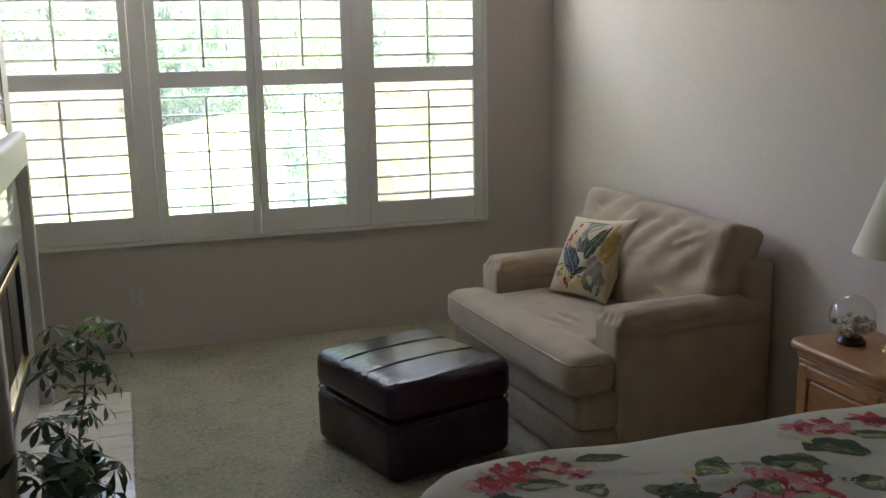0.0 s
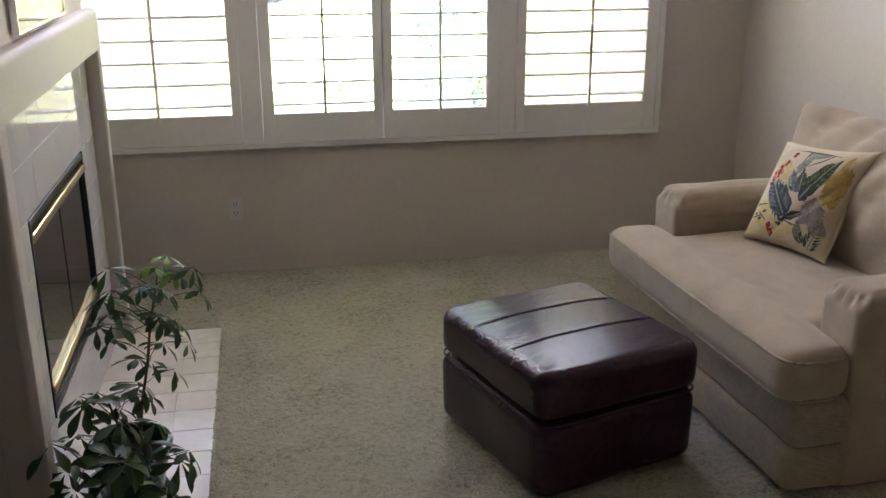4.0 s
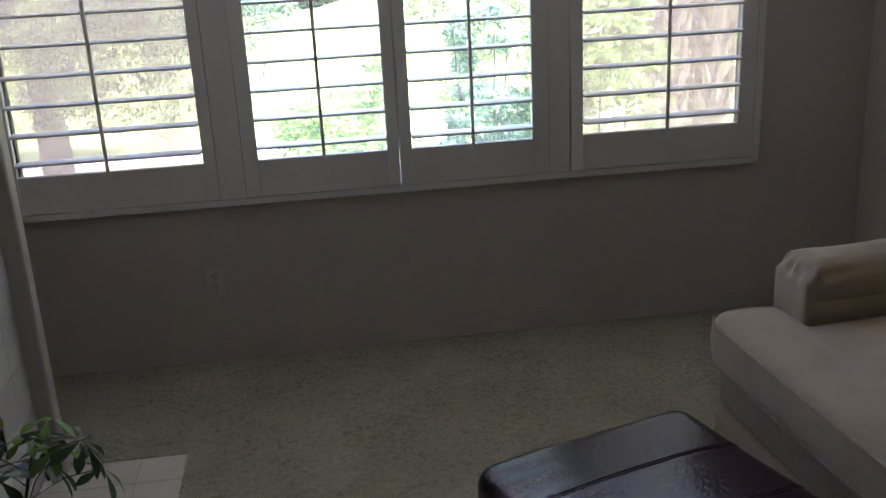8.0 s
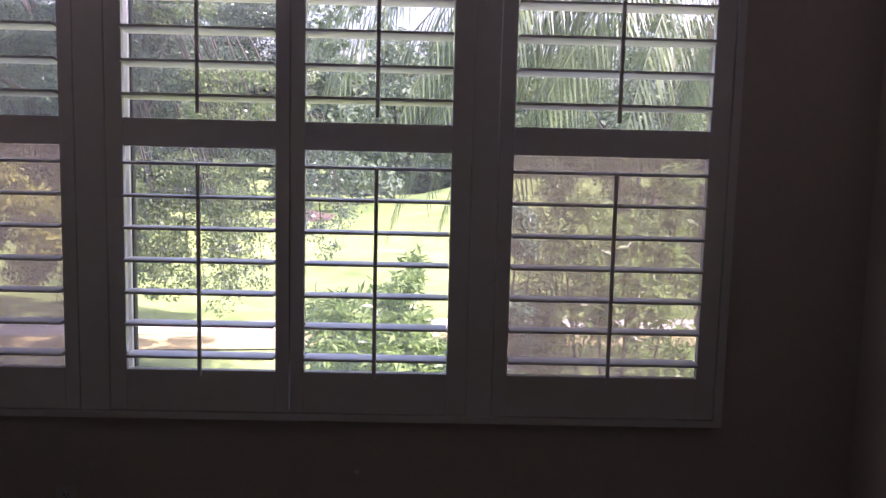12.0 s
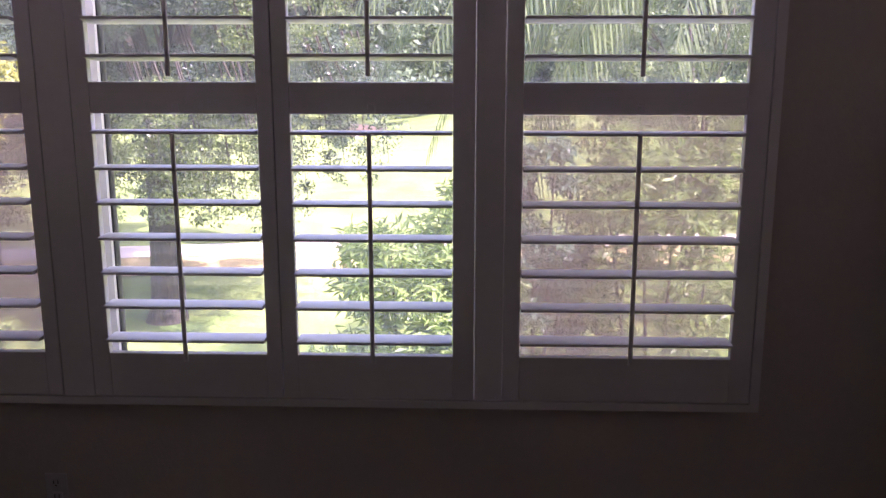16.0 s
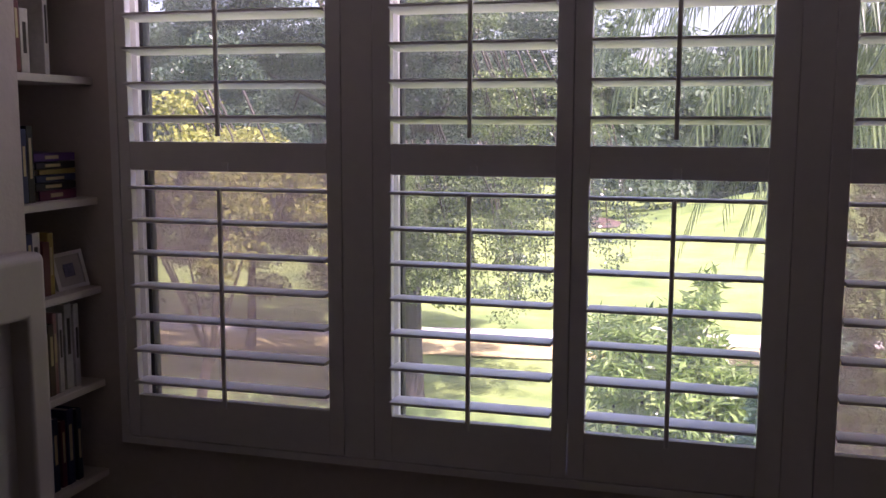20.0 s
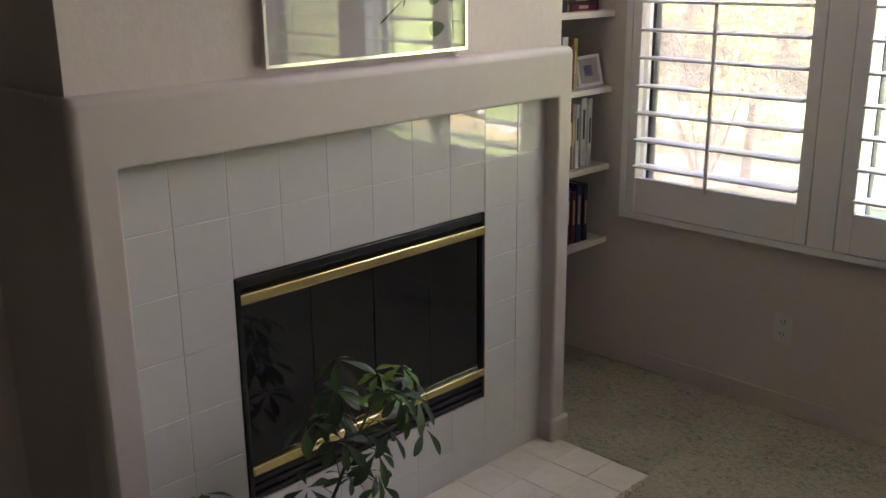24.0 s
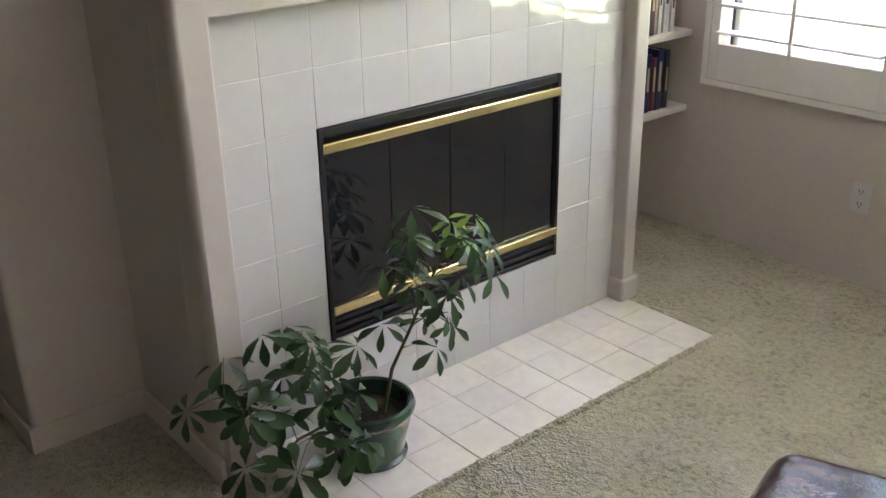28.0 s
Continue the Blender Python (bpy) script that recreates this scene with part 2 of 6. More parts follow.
for nd in tn:
    if nd.bl_idname == "ShaderNodeBump":
        nd.inputs["Distance"].default_value = 0.0022
        tl_.new(rib.outputs["Fac"], nd.inputs["Height"])
M_LEATHER = mat("burgundy_leather", (0.029, 0.010, 0.0185), 0.19, 0.3, 6, 50, 0.3, 110, spec=0.34)
M_WOOD = mat("honey_maple", (0.42, 0.20, 0.075), 0.35, 0.22, 3, 18, 0.05, 60, stretch=(6, 1, 6), coat=0.2)
M_QUILT = mat("cream_quilt", (0.61, 0.58, 0.49), 0.9, 0.05, 4, 120, 0.3, 160, spec=0.2, sheen=0.2)
M_POT = mat("green_glaze", (0.030, 0.068, 0.046), 0.16, 0.3, 7, 40, 0.08, 30, coat=0.3)
M_SOIL = mat("potting_soil", (0.03, 0.022, 0.015), 0.95, 0.4, 30, 150, 1.0, 90)
M_STEM = mat("plant_stem", (0.07, 0.075, 0.035), 0.7, 0.3, 20, 90, 0.3, 150)
M_SCHEFF = leaf_mat("schefflera_leaf", (0.016, 0.042, 0.018), (0.055, 0.115, 0.040), 0.28, 0.3)
M_SCHEFF_NEW = leaf_mat("young_schefflera_leaf", (0.10, 0.22, 0.035), (0.22, 0.38, 0.07), 0.28, 0.45)
M_CHROME = mat("chrome_frame", (0.8, 0.8, 0.8), 0.14, 0.05, metal=1.0)
M_PAPER = mat("picture_paper", (0.50, 0.475, 0.45), 0.85, 0.05, 5, 40)
M_DUSK = mat("photo_print", (0.20, 0.20, 0.30), 0.6, 0.3, 60, 120)
M_BLUE = mat("blue_wash", (0.05, 0.085, 0.24), 0.8, 0.5, 30, 90)
M_ORANGE = mat("orange_wash", (0.75, 0.26, 0.05), 0.8, 0.5, 40, 90, tint=(0.8, 0.5, 0.1))
M_GREEN = mat("green_wash", (0.10, 0.16, 0.07), 0.8, 0.5, 30, 90)
M_INK = mat("ink_line", (0.06, 0.05, 0.05), 0.8, 0.3)
M_GLASS = pane_mat("dusty_glass", dust=0.055)
M_PICGLASS = pane_mat("picture_glass", (0.97, 0.97, 0.97), 1.1)
M_SCREEN = mesh_mat("insect_screen", (0.46, 0.305, 0.285), 0.44)
M_PLATE = mat("outlet_plastic", (0.64, 0.62, 0.60), 0.35, 0.02)
M_SLOT = mat("outlet_slot", (0.06, 0.05, 0.045), 0.6, 0.1)
M_SHADE = mat("lamp_linen", (0.72, 0.66, 0.55), 0.85, 0.04, 5, 300, 0.3, 500)
M_SHELL = mat("sea_shells", (0.62, 0.52, 0.42), 0.5, 0.3, 40, 90, per_object=0.4)
M_DARKWOOD = mat("dark_stand", (0.05, 0.03, 0.02), 0.4, 0.3)
M_LAWN = mat("lawn", (0.10, 0.165, 0.045), 0.95, 0.25, 0.12, 1.2, 0.5, 8, tint=(0.20, 0.25, 0.075), spec=0.15)
M_DRY = mat("dry_lawn", (0.30, 0.235, 0.10), 0.95, 0.2, 0.5, 3.0, 0.5, 8, tint=(0.36, 0.30, 0.14), spec=0.15)
M_EARTH = mat("bare_earth", (0.06, 0.036, 0.026), 0.95, 0.3, 0.6, 6, 0.6, 5)
M_PATH = mat("cart_path", (0.52, 0.47, 0.40), 0.9, 0.1, 0.5, 10)
M_BARK = mat("oak_bark", (0.04, 0.032, 0.027), 0.95, 0.4, 2, 14, 1.0, 12, stretch=(1, 1, 0.25))
M_PALMBARK = mat("palm_bark", (0.36, 0.28, 0.235), 0.95, 0.35, 3, 20, 1.0, 16, stretch=(1, 1, 0.6))
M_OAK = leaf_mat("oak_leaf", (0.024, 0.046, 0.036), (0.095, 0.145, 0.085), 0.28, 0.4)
# lighter copy of the oak leaf, with sunlight put into its colour
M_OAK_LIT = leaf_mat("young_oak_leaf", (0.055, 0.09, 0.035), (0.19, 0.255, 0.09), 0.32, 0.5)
M_YELLOW = leaf_mat("yellow_green_leaf", (0.13, 0.155, 0.035), (0.40, 0.40, 0.09), 0.45, 0.5)
M_SHRUB = leaf_mat("shrub_leaf", (0.13, 0.22, 0.065), (0.38, 0.52, 0.17), 0.30, 0.5)
M_DEEP = leaf_mat("evergreen_leaf", (0.09, 0.17, 0.12), (0.20, 0.33, 0.22), 0.35, 0.4)
M_PALM = leaf_mat("palm_leaflet", (0.055, 0.095, 0.042), (0.20, 0.26, 0.115), 0.35, 0.4)
M_FAR = leaf_mat("far_leaf", (0.04, 0.075, 0.045), (0.11, 0.16, 0.08), 0.6, 0.3)


# ---- building helpers ----
def box_into(bm, x0, x1, y0, y1, z0, z1):
    v = [bm.verts.new(p) for p in ((x0, y0, z0), (x1, y0, z0), (x1, y1, z0), (x0, y1, z0), (x0, y0, z1), (x1, y0, z1), (x1, y1, z1), (x0, y1, z1))]
    for f in ((3, 2, 1, 0), (4, 5, 6, 7), (0, 1, 5, 4), (1, 2, 6, 5), (2, 3, 7, 6), (3, 0, 4, 7)):
        bm.faces.new([v[i] for i in f])


def box(x0, x1, y0, y1, z0, z1, r=0.0, seg=2):
    bm = bmesh.new()
    box_into(bm, x0, x1, y0, y1, z0, z1)
    if r:
        bmesh.ops.bevel(bm, geom=bm.edges[:], offset=r, segments=seg, profile=0.5, affect="EDGES")
        for f in bm.faces:
            f.normal_update()
            f.smooth = max(abs(c) for c in f.normal) < 0.999      # flat sides stay flat, the rounded edges are smooth
    return bm


def boxes(*rows):
    bm = bmesh.new()
    for row in rows:
        box_into(bm, *row)
    return bm


def lathe(profile, centre=(0, 0, 0), n=32):
    """A turned body: profile is rows of radius, height."""
    bm = bmesh.new()
    rings = []
    for r, z in profile:
        rings.append([bm.verts.new((centre[0] + r * math.cos(2 * math.pi * k / n), centre[1] + r * math.sin(2 * math.pi * k / n), centre[2] + z)) for k in range(n)])
    for a, b in zip(rings, rings[1:]):
        for k in range(n):
            bm.faces.new((a[k], a[(k + 1) % n], b[(k + 1) % n], b[k]))
    bm.faces.new(rings[0][::-1])
    bm.faces.new(rings[-1])
    return bm


def tube_into(bm, pts, radii, n=8):
    """A round limb along points, with its own radius at each."""
    rings = []
    for i, p in enumerate(pts):
        p = Vector(p)
        d = (Vector(pts[min(i + 1, len(pts) - 1)]) - Vector(pts[max(i - 1, 0)])).normalized()
        u = d.orthogonal().normalized()
        w = d.cross(u)
        rings.append([bm.verts.new(p + float(radii[i]) * (u * math.cos(2 * math.pi * k / n) + w * math.sin(2 * math.pi * k / n))) for k in range(n)])
    for a, b in zip(rings, rings[1:]):
        o = min(range(n), key=lambda s: (a[0].co - b[s].co).length)
        for k in range(n):
            bm.faces.new((a[k], a[(k + 1) % n], b[(k + 1 + o) % n], b[(k + o) % n]))
    bm.faces.new(rings[0][::-1])
    bm.faces.new(rings[-1])


def tube(pts, radii, n=8):
    bm = bmesh.new()
    tube_into(bm, pts, radii, n)
    return bm


def dense(corners, r, step=0.03):
    """The outline through the corners, with rounded corners and even points."""
    out = []
    n = len(corners)
    for i in range(n):
        p, a, b = Vector(corners[i]), Vector(corners[i - 1]), Vector(corners[(i + 1) % n])
        da, db = (a - p).normalized(), (b - p).normalized()
        t = min(r, (a - p).length * 0.45, (b - p).length * 0.45)
        s, e = p + da * t, p + db * t
        for k in range(6):
            f = k / 5
            out.append((1 - f) ** 2 * s + 2 * f * (1 - f) * p + f * f * e)
        q = Vector(corners[(i + 1) % n])
        dq = (p - q).normalized()
        t2 = min(r, (p - q).length * 0.45, (Vector(corners[(i + 2) % n]) - q).length * 0.45)
        e2 = q + dq * t2
        m = max(1, int((e2 - e).length / step))
        out += [e.lerp(e2, k / m) for k in range(1, m)]
    return out


def puffed(corners, z0, z1, corner=0.08, r=0.06, crown=0.03, crown_low=0.0, wobble=0.004, freq=6.0, seed=0):
    """A stuffed body over an outline: rounded rims, crowned top and bottom, slight unevenness."""
    pts = dense(corners, corner)
    n = len(pts)
    c = sum(pts, Vector((0, 0))) / n
    nor = []
    for i in range(n):
        d = (pts[(i + 1) % n] - pts[i - 1]).normalized()
        nor.append(Vector((d.y, -d.x)))
    area = sum(pts[i].x * pts[(i + 1) % n].y - pts[(i + 1) % n].x * pts[i].y for i in range(n))
    if area < 0:
        nor = [-v for v in nor]
    low = [(r * (1 - math.cos(a)), 1.0, z0 + r * (1 - math.sin(a)), 0) for a in [math.pi / 2 * (1 - k / 5) for k in range(6)]]
    high = [(r * (1 - math.cos(a)), 1.0, z1 - r * (1 - math.sin(a)), 0) for a in [math.pi / 2 * k / 5 for k in range(6)]]
    caps_low = [(r, s, z0, -crown_low) for s in (0.06, 0.2, 0.35, 0.5, 0.65, 0.8, 0.9, 0.96)]
    caps_high = [(r, s, z1, crown) for s in (0.96, 0.9, 0.8, 0.65, 0.5, 0.35, 0.2, 0.06)]
    bm = bmesh.new()
    rings = []
    hx, hy = max(abs(p.x - c.x) for p in pts), max(abs(p.y - c.y) for p in pts)
    for inset, s, z, cap in caps_low + low + high + caps_high:
        ring = []
        for p, v in zip(pts, nor):
            q = p - v * inset
            q = c + (q - c) * s
            swell = ((1 - min(1, abs(q.x - c.x) / (hx - r)) ** 2.4) * (1 - min(1, abs(q.y - c.y) / (hy - r)) ** 2.4)) ** 1.25
            co = Vector((q.x, q.y, z + cap * swell))
            w = noise.noise_vector((co + Vector((seed * 7.3, seed * 3.1, seed))) * freq) * wobble
            ring.append(bm.verts.new(co + w))
        rings.append(ring)
    for a, b in zip(rings, rings[1:]):
        for k in range(n):
            bm.faces.new((a[k], a[(k + 1) % n], b[(k + 1) % n], b[k]))
    bm.faces.new(rings[0][::-1])
    bm.faces.new(rings[-1])
    if area < 0:
        bmesh.ops.reverse_faces(bm, faces=bm.faces[:])
    return bm


def creased(bm, lines, depth, width, cuts=1):
    """Presses soft folds into a stuffed body. lines: pairs of points; the cloth bulges a little beside each fold."""
    for _ in range(cuts):
        bmesh.ops.subdivide_edges(bm, edges=bm.edges[:], cuts=1, use_grid_fill=True, smooth=0.0)
    bm.normal_update()
    push = []
    for v in bm.verts:
        o = 0.0
        for a, b in lines:
            a, b = Vector(a), Vector(b)
            t = max(0, min(1, (v.co - a).dot(b - a) / (b - a).length_squared))
            d = (v.co - a.lerp(b, t)).length
            k = math.sin(math.pi * min(1, max(0, t * 0.9 + 0.05)))
            o += k * (-depth * math.exp(-(d / width) ** 2) + 0.45 * depth * math.exp(-((d - 2 * width) / width) ** 2))
        push.append((v, v.normal * o))
    for v, o in push:
        v.co += o
    return bm


def moved(bm, m):
    bmesh.ops.transform(bm, matrix=m, verts=bm.verts)
    return bm


def to_mesh(name, bm, material, smooth=True):
    me = bpy.data.meshes.new(name)
    bmesh.ops.recalc_face_normals(bm, faces=bm.faces[:]) if len(bm.faces) < 4000 else None
    kept = any(f.smooth for f in bm.faces)
    bm.to_mesh(me)
    bm.free()
    me.materials.append(material)
    if smooth and not kept:
        me.shade_smooth()
        me.set_sharp_from_angle(angle=radians(38))
    return me


def structure(name, bm, material, label="", category="", smooth=True):
    return tagged(new(name, to_mesh(name, bm, material, smooth)), label, category, kind="structure")


def thing(name, x, y, z, label, category, group="", rz=0):
    ob = new(name)
    ob.matrix_basis = pose(x, y, z, 0, 0, rz)
    ob.empty_display_size = 0.05
    return tagged(ob, label, category, group)


def base_of(ob):
    m = Matrix.Identity(4)
    chain = []
    while ob:
        chain.append(ob)
        ob = ob.parent
    for o in reversed(chain):
        m = m @ o.matrix_parent_inverse @ o.matrix_basis
    return m


def part(name, bm, material, parent, label="", smooth=True):
    """One mesh, given in the world's coordinates, under a thing or a part."""
    ob = new(name, bm if isinstance(bm, bpy.types.Mesh) else to_mesh(name, bm, material, smooth))
    ob.parent = parent
    ob.matrix_parent_inverse = base_of(parent).inverted()
    return tagged(ob, label)


def piece(name, mesh, parent, m):
    """One of many alike pieces on shared mesh data, at the pose m in the world."""
    ob = new(name, mesh)
    ob.parent = parent
    ob.matrix_parent_inverse = base_of(parent).inverted()
    ob.matrix_basis = m
    return ob


# ---- the room ----
X_EAST, Y_NORTH, Y_SOUTH, X_WEST = 1.89, 0.03, -9.2, -4.8
Z_CEIL = 2.75
X_BREAST, X_RECESS, X_SIDE = -1.27, -1.86, -1.70
WIN = (-1.475, 1.43, 0.668, 2.43)

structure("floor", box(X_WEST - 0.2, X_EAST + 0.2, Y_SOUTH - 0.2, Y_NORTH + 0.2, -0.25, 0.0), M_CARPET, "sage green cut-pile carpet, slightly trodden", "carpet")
structure("wall_north", boxes(
    (X_RECESS - 0.2, WIN[0], Y_NORTH, Y_NORTH + 0.2, 0, Z_CEIL), (WIN[1], X_EAST + 0.2, Y_NORTH, Y_NORTH + 0.2, 0, Z_CEIL),
    (WIN[0], WIN[1], Y_NORTH, Y_NORTH + 0.2, 0, WIN[2]), (WIN[0], WIN[1], Y_NORTH, Y_NORTH + 0.2, WIN[3], Z_CEIL)), M_WALL, "cream painted wall round the window", "wall")
structure("wall_east", boxes((X_EAST, X_EAST + 0.2, Y_SOUTH, Y_NORTH, 0, Z_CEIL)), M_WALL, "plain painted wall", "wall")
# unseen closing walls, darkened far below the room's cream paint to cut bounce
structure("wall_south", boxes((X_WEST, X_EAST, Y_SOUTH - 0.2, Y_SOUTH, 0, Z_CEIL)), M_DARKENED_WALL, "plain painted wall", "wall")
structure("wall_west_1", boxes((X_WEST - 0.2, X_WEST, Y_SOUTH, -2.4, 0, Z_CEIL)), M_DARKENED_WALL, "plain painted wall", "wall")
structure("wall_west_2", box(X_WEST, X_SIDE, -2.68, -2.20, 0, Z_CEIL, 0.015, 3), M_WALL, "cream painted wall end with rounded corner", "wall")
structure("wall_west_3", boxes((X_RECESS - 0.2, X_RECESS, -0.675, Y_NORTH, 0, Z_CEIL)), M_WALL, "cream painted back wall of the shelf recess", "wall")
structure("ceiling", boxes((X_WEST - 0.2, X_EAST + 0.2, Y_SOUTH - 0.2, Y_NORTH + 0.2, Z_CEIL, Z_CEIL + 0.2)), M_CEIL, "plain white painted ceiling", "ceiling")
structure("chimney_breast", boxes(
    (X_RECESS, X_BREAST, -2.325, -0.675, 1.33, Z_CEIL), (X_RECESS, X_BREAST - 0.03, -2.325, -0.675, 0, 1.33)), M_WALL, "cream painted chimney breast above the fireplace", "wall")
structure("baseboard_1", box(X_RECESS, X_EAST, Y_NORTH - 0.006, Y_NORTH, 0, 0.078, 0.0025), M_WALL, "low painted baseboard", "baseboard")
structure("baseboard_2", box(X_EAST - 0.006, X_EAST, Y_SOUTH, Y_NORTH - 0.006, 0, 0.078, 0.0025), M_WALL, "low painted baseboard", "baseboard")
structure("baseboard_3", box(X_SIDE, X_SIDE + 0.013, -2.68, -2.350, 0, 0.078, 0.0025), M_WALL, "low painted baseboard", "baseboard")
structure("baseboard_4", box(X_WEST, X_SIDE + 0.013, -2.693, -2.68, 0, 0.078, 0.0025), M_WALL, "low painted baseboard", "baseboard")
structure("baseboard_5", box(X_SIDE + 0.013, -1.20, -2.364, -2.351, 0, 0.078, 0.0025), M_WALL, "low painted baseboard", "baseboard")


# ---- window and shutters ----
def window_unit(name, x0, x1, split, tl, tr):
    """Vinyl window set deep in the wall: frame, dark gaskets, panes, and an insect screen over the lower sash."""
    z0, z1 = WIN[2], WIN[3]
    w = tagged(new(name), "white vinyl window with dusty clear panes, deep in the wall", "window", kind="structure")
    w.matrix_basis = pose((x0 + x1) / 2, 0.16, z0)
    y0, y1, t = 0.125, 0.195, 0.052
    part("window_frame", boxes((x0, x0 + tl, y0, y1, z0, z1), (x1 - tr, x1, y0, y1, z0, z1), (x0 + tl, x1 - tr, y0, y1, z0, z0 + t), (x0 + tl, x1 - tr, y0, y1, z1 - t, z1)), M_FRAME, w, smooth=False)
    g = 0.013 if split else 0.004
    a, b, c, d = x0 + tl, x1 - tr, z0 + t, z1 - t
    zm = 1.575
    rows = [(a, a + g, y0 + 0.02, y1 - 0.01, c, d), (b - g, b, y0 + 0.02, y1 - 0.01, c, d)]
    if split:
        part("meeting_rail", box(a + g, b - g, y0 + 0.012, y1 - 0.008, zm - 0.022, zm + 0.022, 0.004), M_FRAME, w)
        rows += [(a + g, b - g, y0 + 0.02, y1 - 0.01, c, c + g)]
    part("gasket", boxes(*rows), M_GASKET, w, "dark rubber gasket", smooth=False)
    spans = ((c, zm - 0.022), (zm + 0.022, d)) if split else ((c, d),)
    for z2, z3 in spans:
        part("pane", boxes((a + g, b - g, 0.158, 0.162, z2, z3)), M_GLASS, w, smooth=False)
    if split:
        scr = part("insect_screen", boxes((a + g, b - g, 0.184, 0.186, c, zm)), M_SCREEN, w, "pinkish tan mesh insect screen", smooth=False)
    return w


window_unit("window_1", -1.475, -0.70, True, 0.02, 0.03)
window_unit("window_2", -0.615, 0.585, False, 0.05, 0.045)
window_unit("window_3", 0.645, 1.43, True, 0.03, 0.02)
structure("window_post_1", boxes((-0.705, -0.597, 0.035, 0.122, WIN[2], WIN[3]), (-0.70, -0.615, 0.122, 0.20, WIN[2], WIN[3])), M_FRAME, "white post between windows", "post", False)
structure("window_post_2", boxes((0.573, 0.655, 0.035, 0.122, WIN[2], WIN[3]), (0.585, 0.645, 0.122, 0.20, WIN[2], WIN[3])), M_FRAME, "white post between windows", "post", False)
structure("trim_1", boxes((-1.478, -1.452, -0.004, Y_NORTH, 0.638, 2.47), (1.398, 1.426, -0.004, Y_NORTH, 0.638, 2.47),
          (-1.452, 1.398, -0.004, Y_NORTH, 0.638, 0.661), (-1.452, 1.398, -0.004, Y_NORTH, 2.445, 2.47)), M_SHUTTER, "white shutter frame on the wall", "window trim", False)
structure("trim_2", box(-0.700, -0.604, 0.002, 0.034, 0.662, 2.444, 0.002), M_SHUTTER, "white post between the shutters", "window trim")
structure("trim_4", box(-0.03, -0.003, 0.031, 0.037, 0.82, 2.44, 0.001), M_SHUTTER, "thin strip behind the shutters' meeting edge", "window trim")
structure("trim_3", box(0.5672, 0.651, 0.002, 0.034, 0.662, 2.444, 0.002), M_SHUTTER, "white post between the shutters", "window trim")

LOW0, LOW1, UP0, UP1 = 0.803, 1.531, 1.621, 2.352
LOUVRE_LOW = [0.850 + 0.1045 * k for k in range(7)]
LOUVRE_UP = [1.690 + 0.1045 * k for k in range(7)]


def louvre_mesh(length):
    """A flat, slightly crowned blade along x with blunt edges."""
    bm = bmesh.new()
    half = [(0.0445, 0.0030), (0.0440, 0.0038), (0.0430, 0.0042), (0.022, 0.0054), (0.0, 0.0058), (-0.022, 0.0054), (-0.0430, 0.0042), (-0.0440, 0.0038), (-0.0445, 0.0030)]
    outline = half + [(y, -z) for y, z in half[::-1]]
    n = len(outline)
    ends = []
    for x in (-length / 2, length / 2):
        ends.append([bm.verts.new((x, y, z)) for y, z in outline])
    for k in range(n):
        bm.faces.new((ends[0][k], ends[0][(k + 1) % n], ends[1][(k + 1) % n], ends[1][k]))
    bm.faces.new(ends[0][::-1])
    bm.faces.new(ends[1])
    return to_mesh("louvre", bm, M_SHUTTER)


def shutter(x0, x1, a, b, rod, label):
    """A shutter panel: stiles, three rails, two banks of louvres with their tilt rods."""
    s = thing("shutter_panel", (x0 + x1) / 2, 0.02, 0.664, label, "shutter", "shutter panels of the window")
    y0, y1 = 0.0, 0.029
    part("stile", box(x0, a, y0, y1, 0.664, 2.442, 0.002), M_SHUTTER, s)
    part("stile", box(b, x1, y0, y1, 0.664, 2.442, 0.002), M_SHUTTER, s)
    for z0, z1 in ((0.664, LOW0), (LOW1, UP0), (UP1, 2.442)):
        part("rail", box(a, b, y0 + 0.001, y1 - 0.001, z0, z1, 0.002), M_SHUTTER, s)
    me = louvre_mesh(b - a - 0.004)
    rng = random.Random(int(x0 * 1000))
    for z in LOUVRE_LOW:
        piece("louvre", me, s, pose((a + b) / 2, 0.016, z + rng.uniform(-0.001, 0.001), -1.5 + rng.uniform(-1.0, 1.0)))
    for z in LOUVRE_UP:
        piece("louvre", me, s, pose((a + b) / 2, 0.016, z + rng.uniform(-0.001, 0.001), -9 + rng.uniform(-1.0, 1.0)))
    part("tilt_rod", box(rod - 0.0065, rod + 0.0065, -0.040, -0.029, 0.792, 1.480, 0.003), M_SHUTTER, s, "slim wooden tilt rod")
    part("tilt_rod", box(rod - 0.0065, rod + 0.0065, -0.040, -0.029, 1.640, 2.300, 0.003), M_SHUTTER, s, "slim wooden tilt rod")
    part("rod_catch", box(rod - 0.006, rod + 0.016, -0.006, 0.0, LOW1 + 0.002, LOW1 + 0.03, 0.002), M_SHUTTER, s)
    return s


shutter(-1.450, -0.702, -1.412, -0.748, -1.085, "wide white plantation shutter with open louvres")
shutter(-0.602, -0.0180, -0.547, -0.063, -0.302, "narrow white plantation shutter with open louvres")
shutter(-0.0148, 0.566, 0.032, 0.501, 0.263, "narrow white plantation shutter with open louvres")
shutter(0.653, 1.396, 0.702, 1.332, 1.029, "wide white plantation shutter with open louvres")

# ---- fireplace ----
fire = thing("fireplace", -1.23, -1.5, 0, "cream painted fireplace with white tile surround and black firebox", "fireplace")
FX = -1.212
LEG = (-2.350, -2.253, -0.752, -0.675)
NICHE_TOP = 1.212


